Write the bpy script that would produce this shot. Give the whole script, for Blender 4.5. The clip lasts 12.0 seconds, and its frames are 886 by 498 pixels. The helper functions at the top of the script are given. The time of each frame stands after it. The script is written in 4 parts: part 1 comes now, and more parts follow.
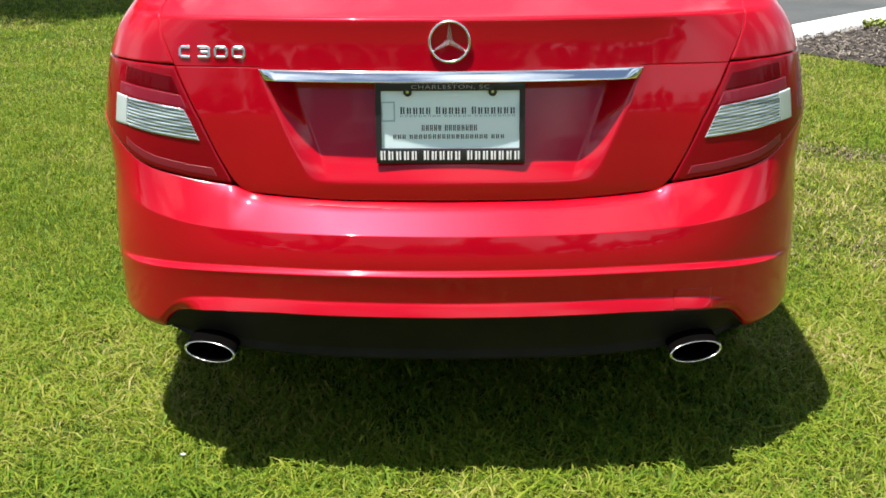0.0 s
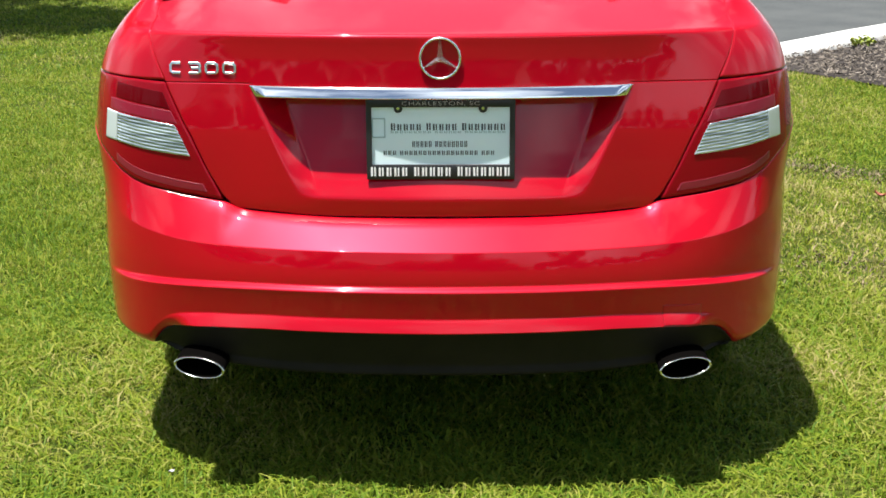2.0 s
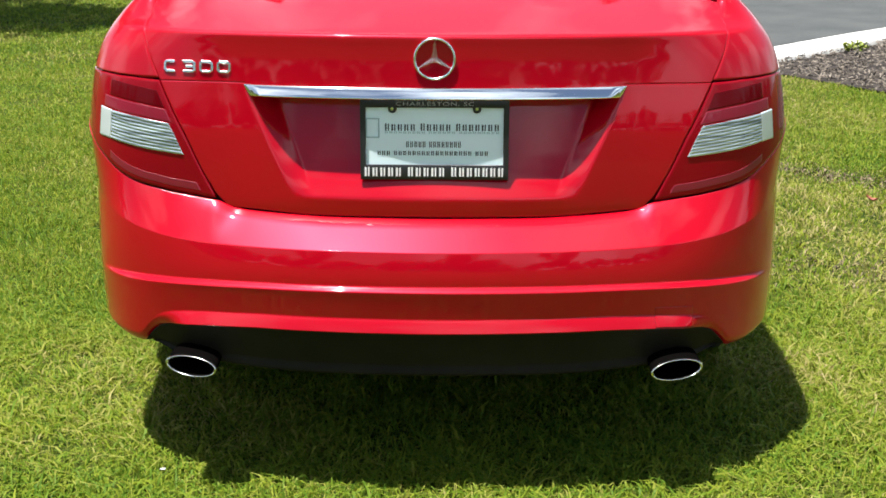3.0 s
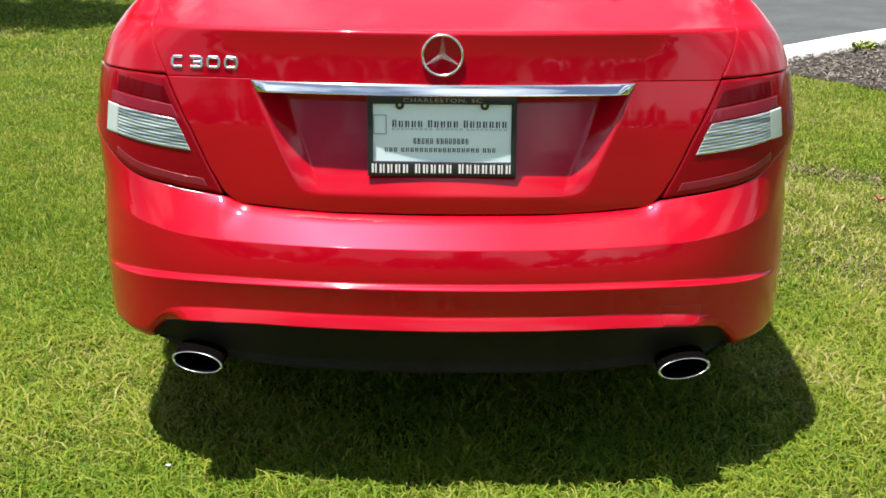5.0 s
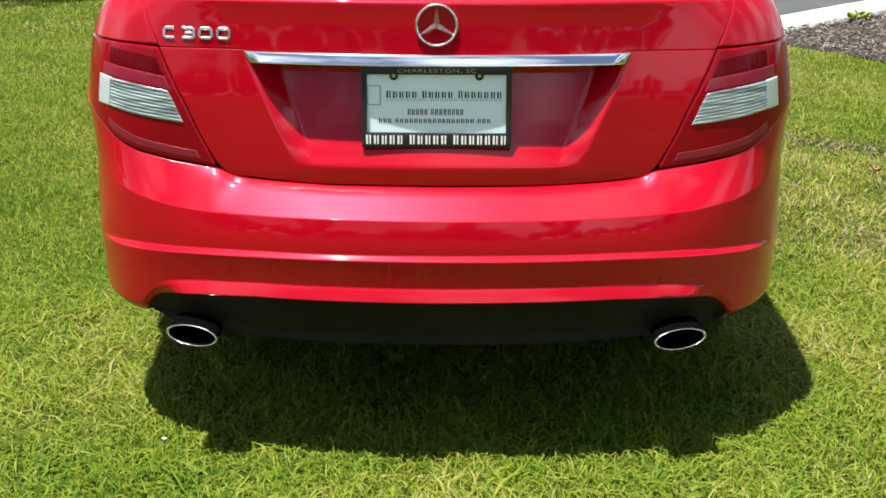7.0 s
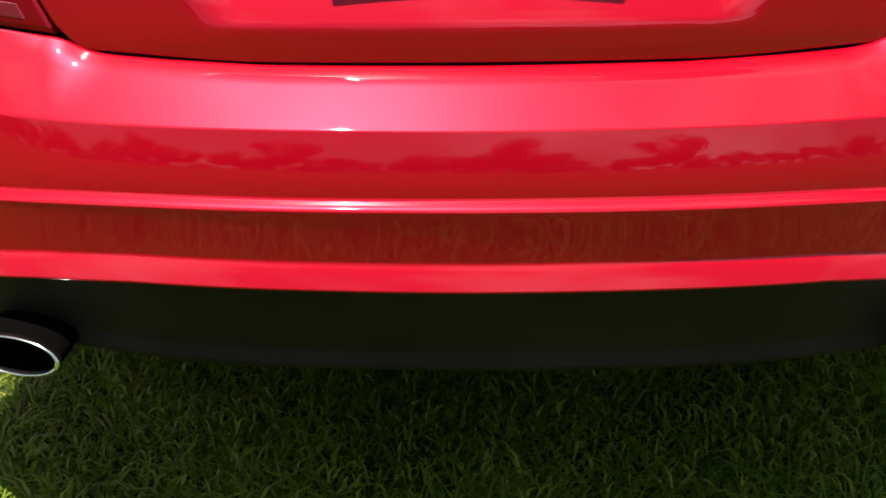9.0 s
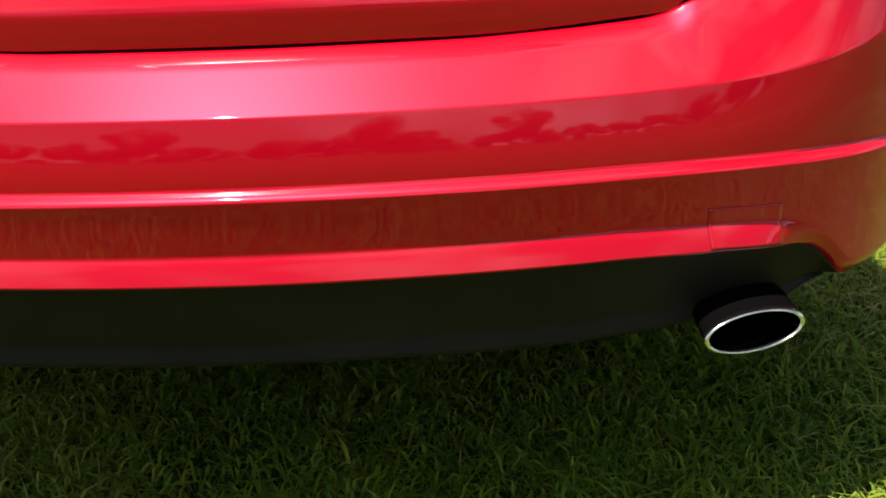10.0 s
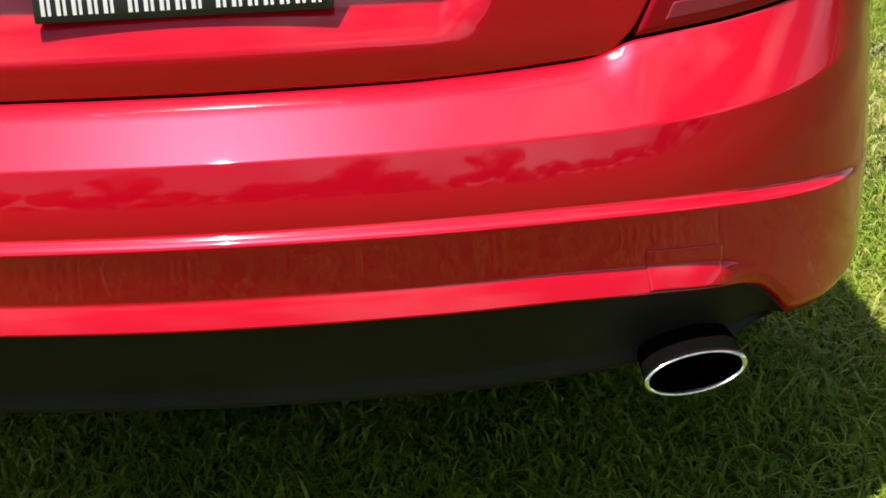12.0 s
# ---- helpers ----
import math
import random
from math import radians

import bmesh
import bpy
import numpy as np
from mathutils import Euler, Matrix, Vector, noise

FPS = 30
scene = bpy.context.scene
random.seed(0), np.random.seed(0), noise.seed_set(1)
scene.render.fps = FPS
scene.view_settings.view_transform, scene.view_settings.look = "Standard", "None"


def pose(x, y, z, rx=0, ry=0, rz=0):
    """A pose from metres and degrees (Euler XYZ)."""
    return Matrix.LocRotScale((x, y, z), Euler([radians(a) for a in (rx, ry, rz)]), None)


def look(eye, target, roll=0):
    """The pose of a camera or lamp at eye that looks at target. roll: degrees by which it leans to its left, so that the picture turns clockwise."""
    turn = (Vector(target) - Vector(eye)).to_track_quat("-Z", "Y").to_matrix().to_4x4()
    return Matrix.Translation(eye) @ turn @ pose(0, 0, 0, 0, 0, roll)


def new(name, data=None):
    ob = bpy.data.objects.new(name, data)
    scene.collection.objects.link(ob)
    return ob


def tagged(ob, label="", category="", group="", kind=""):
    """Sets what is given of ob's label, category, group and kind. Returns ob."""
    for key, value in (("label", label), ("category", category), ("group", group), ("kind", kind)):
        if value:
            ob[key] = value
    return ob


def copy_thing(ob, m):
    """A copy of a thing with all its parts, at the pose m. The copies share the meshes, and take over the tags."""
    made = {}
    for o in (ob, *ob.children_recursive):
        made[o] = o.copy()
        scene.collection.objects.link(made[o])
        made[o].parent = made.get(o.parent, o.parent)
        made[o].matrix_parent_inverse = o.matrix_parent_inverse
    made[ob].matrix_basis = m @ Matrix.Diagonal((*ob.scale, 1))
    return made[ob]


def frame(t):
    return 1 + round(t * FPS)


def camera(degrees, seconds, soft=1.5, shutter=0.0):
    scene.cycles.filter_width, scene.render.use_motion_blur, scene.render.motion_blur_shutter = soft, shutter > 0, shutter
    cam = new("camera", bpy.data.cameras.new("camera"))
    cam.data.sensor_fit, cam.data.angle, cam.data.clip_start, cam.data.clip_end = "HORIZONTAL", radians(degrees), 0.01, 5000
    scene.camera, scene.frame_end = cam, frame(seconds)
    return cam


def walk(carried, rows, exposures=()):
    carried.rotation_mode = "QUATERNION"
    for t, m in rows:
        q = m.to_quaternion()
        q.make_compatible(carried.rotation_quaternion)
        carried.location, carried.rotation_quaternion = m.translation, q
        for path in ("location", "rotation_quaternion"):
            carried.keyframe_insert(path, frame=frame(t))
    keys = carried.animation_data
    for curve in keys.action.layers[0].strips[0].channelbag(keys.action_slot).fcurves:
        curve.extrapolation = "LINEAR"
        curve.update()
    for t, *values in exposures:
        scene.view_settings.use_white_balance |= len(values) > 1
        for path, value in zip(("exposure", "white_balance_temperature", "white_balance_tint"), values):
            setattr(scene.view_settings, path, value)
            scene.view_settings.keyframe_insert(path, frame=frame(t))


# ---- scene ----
cam = camera(40.0, 12.0, soft=1.65)
PATH = [
    (0, (0.053, -2.509, 1.349), (0.001, -0.609, 0.728), -0.66),
    (0.5, (0.056, -2.514, 1.346), (0.017, -0.617, 0.714), -1.08),
    (1, (0.054, -2.503, 1.342), (0.008, -0.613, 0.691), -1.08),
    (1.5, (0.051, -2.511, 1.347), (0.014, -0.609, 0.729), -0.48),
    (2, (0.052, -2.511, 1.350), (0.017, -0.603, 0.754), -0.40),
    (2.5, (0.050, -2.511, 1.349), (0.019, -0.603, 0.750), -0.08),
    (3, (0.050, -2.515, 1.349), (0.028, -0.606, 0.755), 0.18),
    (5, (0.048, -2.508, 1.344), (0.016, -0.599, 0.747), 0.36),
    (5.5, (0.048, -2.503, 1.342), (0.040, -0.603, 0.718), 0.94),
    (6, (0.048, -2.511, 1.344), (0.034, -0.604, 0.740), 0.20),
    (6.5, (0.048, -2.504, 1.339), (0.042, -0.604, 0.714), 0.67),
    (7, (0.047, -2.498, 1.336), (0.024, -0.603, 0.698), 0.16),
    (7.2, (0.082, -2.318, 1.299), (0.021, -0.433, 0.635), -0.17),
    (8.8, (-0.001, -1.356, 0.929), (-0.039, 0.517, 0.227), -0.69),
    (9, (0.024, -1.262, 0.889), (-0.063, 0.614, 0.193), -1.05),
    (9.5, (0.036, -1.220, 0.858), (0.024, 0.662, 0.181), -0.95),
    (10, (0.198, -1.212, 0.885), (0.200, 0.646, 0.145), -2.17),
    (10.5, (0.352, -1.230, 0.880), (0.446, 0.629, 0.152), -3.30),
    (11, (0.380, -1.242, 0.864), (0.626, 0.613, 0.158), -2.89),
    (11.5, (0.379, -1.227, 0.862), (0.520, 0.643, 0.169), -3.22),
    (12, (0.306, -1.212, 0.896), (0.254, 0.664, 0.205), -3.29),
]
EXPOSURES = [(0.0, 1.21), (7.2, 1.21), (8.8, 1.18), (10.0, 1.25), (11.0, 1.42), (12.0, 1.38)]
walk(cam, [(t, look(e, g, r)) for t, e, g, r in PATH], EXPOSURES)

# ---- light ----
SUN_TO = Vector((-0.185, -0.085, 1.0)).normalized()
world = bpy.data.worlds.new("sky")
scene.world = world
world.use_nodes = True
wn = world.node_tree.nodes
sky = wn.new("ShaderNodeTexSky")
sky.sky_type = "NISHITA"
sky.sun_disc = False
sky.sun_elevation = math.asin(SUN_TO.z)
sky.sun_rotation = math.atan2(SUN_TO.x, SUN_TO.y)
sky.air_density, sky.dust_density, sky.ozone_density = 1.0, 1.0, 1.0
wn["Background"].inputs["Strength"].default_value = 0.046
# fair-weather cloud over the whole sky
wco, wno, wra, wmi = wn.new("ShaderNodeTexCoord"), wn.new("ShaderNodeTexNoise"), wn.new("ShaderNodeMapRange"), wn.new("ShaderNodeMix")
wno.inputs["Scale"].default_value, wno.inputs["Detail"].default_value, wno.inputs["Roughness"].default_value = 2.6, 6, 0.55
wra.inputs["From Min"].default_value, wra.inputs["From Max"].default_value = 0.48, 0.66
wmi.data_type = "RGBA"
wmi.inputs["B"].default_value = (12.0, 13.4, 15.0, 1)
world.node_tree.links.new(wco.outputs["Generated"], wno.inputs["Vector"])
world.node_tree.links.new(wno.outputs["Fac"], wra.inputs[0])
world.node_tree.links.new(wra.outputs[0], wmi.inputs["Factor"])
world.node_tree.links.new(sky.outputs[0], wmi.inputs["A"])
world.node_tree.links.new(wmi.outputs["Result"], wn["Background"].inputs[0])
sun = new("sun", bpy.data.lights.new("sun", "SUN"))
sun.data.energy, sun.data.angle, sun.data.color = 5.0, radians(0.5), (1.0, 0.97, 0.93)
sun.matrix_world = look(SUN_TO * 30, (0, 0, 0))


# ---- materials ----
def material(name, color, rough=0.5, metal=0.0, **extra):
    m = bpy.data.materials.new(name)
    m.use_nodes = True
    b = m.node_tree.nodes["Principled BSDF"]
    b.inputs["Base Color"].default_value = (*color, 1)
    b.inputs["Roughness"].default_value = rough
    b.inputs["Metallic"].default_value = metal
    for key, value in extra.items():
        b.inputs[key.replace("_", " ")].default_value = value
    return m


def vary(m, low, high, scale, detail=6.0, lo=0.35, hi=0.65, bump=0.0, bump_scale=None, rough=None, stretch=None):
    """Two-scale colour variation, fine relief and uneven gloss on a material."""
    nt = m.node_tree
    b = nt.nodes["Principled BSDF"]
    co = nt.nodes.new("ShaderNodeTexCoord")
    n1 = nt.nodes.new("ShaderNodeTexNoise")
    n1.inputs["Scale"].default_value, n1.inputs["Detail"].default_value = scale, detail
    n1.inputs["Roughness"].default_value = 0.62
    if stretch:
        mp = nt.nodes.new("ShaderNodeMapping")
        mp.inputs["Scale"].default_value = stretch
        nt.links.new(co.outputs["Object"], mp.inputs["Vector"])
        nt.links.new(mp.outputs[0], n1.inputs["Vector"])
    else:
        nt.links.new(co.outputs["Object"], n1.inputs["Vector"])
    ramp = nt.nodes.new("ShaderNodeValToRGB")
    ramp.color_ramp.elements[0].position, ramp.color_ramp.elements[1].position = lo, hi
    ramp.color_ramp.elements[0].color, ramp.color_ramp.elements[1].color = (*low, 1), (*high, 1)
    nt.links.new(n1.outputs["Fac"], ramp.inputs[0])
    nt.links.new(ramp.outputs[0], b.inputs["Base Color"])
    if bump:
        n2 = nt.nodes.new("ShaderNodeTexNoise")
        n2.inputs["Scale"].default_value, n2.inputs["Detail"].default_value = bump_scale or scale * 6, 4
        nt.links.new(co.outputs["Object"], n2.inputs["Vector"])
        bp = nt.nodes.new("ShaderNodeBump")
        bp.inputs["Strength"].default_value, bp.inputs["Distance"].default_value = bump, 0.01
        nt.links.new(n2.outputs["Fac"], bp.inputs["Height"])
        nt.links.new(bp.outputs[0], b.inputs["Normal"])
    if rough:
        mr = nt.nodes.new("ShaderNodeMapRange")
        mr.inputs["To Min"].default_value, mr.inputs["To Max"].default_value = rough
        nt.links.new(n1.outputs["Fac"], mr.inputs[0])
        nt.links.new(mr.outputs[0], b.inputs["Roughness"])
    return m


PAINT = material("red_paint", (0.40, 0.0002, 0.0075), 0.38, 0.0, Coat_Weight=1.0, Coat_Roughness=0.03, Coat_IOR=1.45, Specular_IOR_Level=0.10, Specular_Tint=(0.9, 0.46, 1.0, 1.0))
DARK = material("dark_gap", (0.01, 0.01, 0.011), 0.9)
VALANCE = vary(material("valance_plastic", (0.018, 0.018, 0.019), 0.6, Specular_IOR_Level=0.2), (0.0060, 0.0046, 0.0030), (0.0115, 0.0090, 0.0062), 9, bump=0.15, bump_scale=900)
CHROME = material("chrome", (0.86, 0.87, 0.88), 0.06, 1.0)
BADGE = material("badge_chrome", (0.9, 0.9, 0.91), 0.22, 1.0)
STEEL = material("tip_steel", (0.8, 0.78, 0.72), 0.16, 1.0)
# soot, its black deepened to carry the shade under the bumper
SOOT_SHADED = material("soot_shaded", (0.0025, 0.0022, 0.002), 1.0, 0.0, Specular_IOR_Level=0.0)
LENS_RED = material("red_lens", (0.25, 0.0004, 0.007), 0.2, 0.0, Coat_Weight=1.0, Coat_Roughness=0.02, Coat_IOR=1.3, Specular_IOR_Level=0.05)
LENS_CLEAR = vary(material("clear_lens", (0.66, 0.69, 0.70), 0.2, 0.7, Coat_Weight=1.0, Coat_Roughness=0.02), (0.20, 0.24, 0.25), (0.66, 0.73, 0.75), 1.0, 5, 0.38, 0.56, stretch=(3, 3, 150))
LENS_DEEP = material("deep_red_lens", (0.11, 0.0004, 0.003), 0.2, 0.0, Coat_Weight=0.45, Coat_Roughness=0.02, Coat_IOR=1.36, Specular_IOR_Level=0.05)
# red made pinker: the sky's sheen on the lamp bars, put into the colour
LENS_SHEEN = material("sheen_red_lens", (0.24, 0.008, 0.026), 0.35, 0.0, Coat_Weight=1.0, Coat_Roughness=0.02, Coat_IOR=1.45, Specular_IOR_Level=0.3)
RUBBER = vary(material("tyre_rubber", (0.02, 0.02, 0.02), 0.8), (0.015, 0.015, 0.015), (0.03, 0.029, 0.028), 14)
GLASS_DARK = material("tinted_glass", (0.015, 0.018, 0.018), 0.03, 0.0, Coat_Weight=1.0)
PLATE_BLACK = material("black_plastic", (0.018, 0.018, 0.018), 0.35)
PLATE_WHITE = material("plate_white", (0.80, 0.95, 0.97), 0.3)
INK = material("dark_ink", (0.03, 0.045, 0.05), 0.5)
INK_PALE = material("pale_ink", (0.40, 0.55, 0.55), 0.5)
LETTER_GREY = material("letter_grey", (0.4, 0.4, 0.4), 0.4)
LENS_WHITE = material("corner_lens", (0.70, 0.76, 0.79), 0.12, 0.35, Coat_Weight=1.0, Coat_Roughness=0.02)
LETTER_WHITE = material("letter_white", (0.85, 0.85, 0.83), 0.4)
GRASS_SOIL = vary(material("lawn_soil", (0.10, 0.14, 0.03), 0.95, Specular_IOR_Level=0.05), (0.020, 0.035, 0.005), (0.062, 0.076, 0.013), 6.0, 9, bump=0.6, bump_scale=60)
ASPHALT = vary(material("asphalt", (0.1, 0.1, 0.1), 0.85), (0.038, 0.042, 0.041), (0.060, 0.064, 0.061), 1.5, 9, bump=0.3, bump_scale=160)
CONCRETE = vary(material("kerb_concrete", (0.6, 0.6, 0.57), 0.8), (0.55, 0.54, 0.50), (0.72, 0.71, 0.68), 3, 8, bump=0.2, bump_scale=120)
MULCH = vary(material("mulch_soil", (0.05, 0.04, 0.03), 0.95), (0.014, 0.010, 0.008), (0.045, 0.034, 0.026), 18, 8, bump=1.0, bump_scale=50)


# ---- mesh helpers ----
def mesh_of(name, bm, smooth=True):
    me = bpy.data.meshes.new(name)
    bm.to_mesh(me)
    bm.free()
    if smooth:
        me.shade_smooth()
    return me


def part(name, bm, mat, parent=None, label="", smooth=True):
    ob = new(name, mesh_of(name, bm, smooth))
    ob.data.materials.append(mat)
    if parent is not None:
        ob.parent = parent
    if label:
        ob["label"] = label
    return ob


def grid_bm(points, closed=False, flip=False):
    """A sheet from rows of points."""
    bm = bmesh.new()
    vs = [[bm.verts.new(p) for p in row] for row in points]
    for r0, r1 in zip(vs, vs[1:]):
        pairs = list(zip(range(len(r0)), range(1, len(r0))))
        if closed:
            pairs.append((len(r0) - 1, 0))
        for a, b in pairs:
            q = (r0[a], r0[b], r1[b], r1[a])
            bm.faces.new(q[::-1] if flip else q)
    return bm


def panel_bm(points, depth=0.03, lip=0.002, flip=False):
    """A sheet of metal with its four edges rolled inwards, from rows of points (numpy, rows x columns x 3)."""
    p = np.asarray(points, float)
    du, dv = np.gradient(p, axis=1), np.gradient(p, axis=0)
    n = np.cross(du, dv)
    n /= np.linalg.norm(n, axis=2, keepdims=True) + 1e-12
    if flip:
        n = -n
    rows = [p]
    inner = p - n * depth
    mid = p - n * lip

    def ring(a):
        return np.concatenate([a[0, :-1], a[:-1, -1], a[-1, :0:-1], a[:0:-1, 0]])

    centre = p.reshape(-1, 3).mean(0)
    bm = bmesh.new()
    h, w = p.shape[:2]
    vs = [[bm.verts.new(p[i, j]) for j in range(w)] for i in range(h)]
    for i in range(h - 1):
        for j in range(w - 1):
            q = (vs[i][j], vs[i][j + 1], vs[i + 1][j + 1], vs[i + 1][j])
            bm.faces.new(q[::-1] if flip else q)
    edge = vs[0][:-1] + [vs[i][-1] for i in range(h - 1)] + vs[-1][:0:-1] + [vs[i][0] for i in range(h - 1, 0, -1)]
    r_p, r_m, r_i = ring(p), ring(mid), ring(inner)
    out = np.roll(r_p, -1, 0) - np.roll(r_p, 1, 0)
    r_n = ring(n)
    away = np.cross(out, r_n)
    away /= np.linalg.norm(away, axis=1, keepdims=True) + 1e-12
    sign = -1.0 if flip else 1.0
    m = [bm.verts.new(a + sign * o * lip * 0.7) for a, o in zip(r_m, away)]
    k = [bm.verts.new(a + sign * o * lip * 0.7) for a, o in zip(r_i, away)]
    c = len(edge)
    for a in range(c):
        b = (a + 1) % c
        for lo, hi in ((edge, m), (m, k)):
            q = (lo[b], lo[a], hi[a], hi[b])
            bm.faces.new(q[::-1] if flip else q)
    return bm


def box_bm(x0, x1, y0, y1, z0, z1, bevel=0.0, seg=2):
    bm = bmesh.new()
    bmesh.ops.create_cube(bm, size=1, matrix=Matrix.LocRotScale(((x0 + x1) / 2, (y0 + y1) / 2, (z0 + z1) / 2), None, (x1 - x0, y1 - y0, z1 - z0)))
    if bevel:
        bmesh.ops.bevel(bm, geom=bm.edges[:], offset=bevel, segments=seg, affect="EDGES", profile=0.5)
    return bm


def smooth01(a, b, x):
    t = np.clip((np.asarray(x, float) - a) / (b - a), 0, 1)
    return t * t * (3 - 2 * t)


def catmull(points, steps=24):
    pts = np.array(points, float)
    pts = np.vstack([2 * pts[0] - pts[1], pts, 2 * pts[-1] - pts[-2]])
    out = []
    for a, b, c, d in zip(pts, pts[1:], pts[2:], pts[3:]):
        for t in np.linspace(0, 1, steps, endpoint=False):
            out.append(0.5 * (2 * b + (c - a) * t + (2 * a - 5 * b + 4 * c - d) * t * t + (3 * b - a - 3 * c + d) * t**3))
    out.append(pts[-2])
    return np.array(out)


# ---- car body: a plan curve round the tail, with profiles swept along it ----
PLAN = catmull([(-0.25, 0.012), (0, 0.0), (0.25, 0.012), (0.45, 0.043), (0.60, 0.088), (0.71, 0.150), (0.785, 0.235), (0.832, 0.340), (0.857, 0.470),
                (0.868, 0.62), (0.873, 0.80), (0.876, 1.0)], 160)[160:]
PLAN_S = np.concatenate([[0], np.cumsum(np.hypot(*np.diff(PLAN, axis=0).T))])


def plan(s):
    """Place and inward direction on the plan curve at the arc length s from the middle (left is negative)."""
    s = np.asarray(s, float)
    a = np.abs(s)
    x, y = np.interp(a, PLAN_S, PLAN[:, 0]), np.interp(a, PLAN_S, PLAN[:, 1])
    h = 0.02
    tx = np.interp(a + h, PLAN_S, PLAN[:, 0]) - np.interp(a - h, PLAN_S, PLAN[:, 0])
    ty = np.interp(a + h, PLAN_S, PLAN[:, 1]) - np.interp(a - h, PLAN_S, PLAN[:, 1])
    tx = np.where(a < h, 1.0, tx)
    ty = np.where(a < h, ty * 0, ty)
    ln = np.hypot(tx, ty)
    sg = np.where(s < 0, -1.0, 1.0)
    return sg * x, y, -sg * ty / ln, tx / ln


def swept(s, inset, z):
    """Points inset by some metres from the plan curve."""
    x, y, nx, ny = plan(s)
    return np.stack([x + nx * inset, y + ny * inset, z + 0 * x], -1)


def s_of_x(x):
    return float(np.interp(abs(x), PLAN[:, 0], PLAN_S)) * (1 if x >= 0 else -1)


def side_blend(s):
    return smooth01(0.45, 1.0, np.abs(s))


# lid: z and inset of its middle line, from the lower edge up over the lip and forward on the deck
LID = catmull([(0.590, 0.112), (0.610, 0.110), (0.640, 0.109), (0.70, 0.1115), (0.78, 0.117), (0.83, 0.1225), (0.88, 0.1290), (0.91, 0.1325), (0.95, 0.1360),
               (0.980, 0.1375), (0.995, 0.1378), (1.002, 0.1385), (1.0065, 0.142), (1.009, 0.149), (1.011, 0.160), (1.0195, 0.215), (1.041, 0.36), (1.060, 0.50)], 60)
LID_Z, LID_IN = LID[:, 0], LID[:, 1]
SIDE = catmull([(0.20, 0.04), (0.30, 0.012), (0.45, 0.0), (0.70, 0.0), (0.80, 0.008), (0.88, 0.022), (0.93, 0.036), (0.97, 0.054), (1.01, 0.083), (1.05, 0.121),
                (1.09, 0.166), (1.13, 0.22)], 60)
SIDE_Z, SIDE_IN = SIDE[:, 0], SIDE[:, 1]


def lid_edge(z):
    """Arc length of the lid's side edge at a height."""
    return np.interp(z, [0.625, 0.67, 0.705, 0.779, 0.799, 0.90, 0.98, 1.009, 1.02, 1.04, 1.10], [0.522, 0.547, 0.568, 0.607, 0.620, 0.680, 0.735, 0.757, 0.80, 0.84, 0.86])


def tail_inset(s, z):
    """Inset of the body shell above the bumper at an arc length and height."""
    k = side_blend(s)
    return (1 - k) * np.interp(z, LID_Z, LID_IN) + k * np.interp(z, SIDE_Z, SIDE_IN)


def tail_point(s, z, push=0.0):
    """A place on the body shell; deep insets run straight forward on the deck and inwards at the sides."""
    s = np.asarray(s, float)
    ins = tail_inset(s, z)
    near = np.minimum(ins, 0.15)
    p = swept(s, near + push, z + 0 * s)
    _, _, nx, ny = plan(s)
    k = smooth01(0.78, 1.05, np.abs(s))
    p[..., 0] += (ins - near) * k * nx
    p[..., 1] += (ins - near) * ((1 - k) + k * ny)
    return p


def lamp_low(s):
    """Height of the seam between lamp and bumper."""
    return np.interp(np.abs(s), [0.52, 0.53, 0.643, 0.734, 0.772, 0.812, 0.87, 0.95, 1.05, 1.2], [0.632, 0.634, 0.648, 0.664, 0.674, 0.690, 0.721, 0.757, 0.785, 0.80])


def lamp_high(s):
    return np.interp(np.abs(s), [0.685, 0.77, 0.876, 1.05, 1.2], [0.900, 0.904, 0.905, 0.902, 0.90])


car = tagged(new("car"), "glossy red four-door saloon parked on the lawn", "car")


def ease(t, r=0.16):
    """A straight ramp from 0 to 1 with short rounded ends."""
    k = 1 / (1 - r)
    return np.where(t < r, k * t * t / (2 * r), np.where(t > 1 - r, 1 - k * (1 - t) ** 2 / (2 * r), k * (t - r / 2)))


RECESS = catmull([(0.630, 0.0), (0.647, 0.0), (0.659, 0.0050), (0.674, 0.0125), (0.69, 0.0205), (0.71, 0.0280), (0.75, 0.0400), (0.80, 0.0520), (0.89, 0.0670)], 12)
RECESS_Z, RECESS_D = RECESS[:, 0], RECESS[:, 1]


def recess(s, z):
    """Depth of the number plate recess at a place on the lid."""
    half = 0.349 + (z - 0.662) * 0.47
    side = (half - np.abs(s)) / 0.066
    deep = np.interp(z, RECESS_Z, RECESS_D)
    return deep * ease(np.clip(side, 0, 1)) * (z < 0.882)


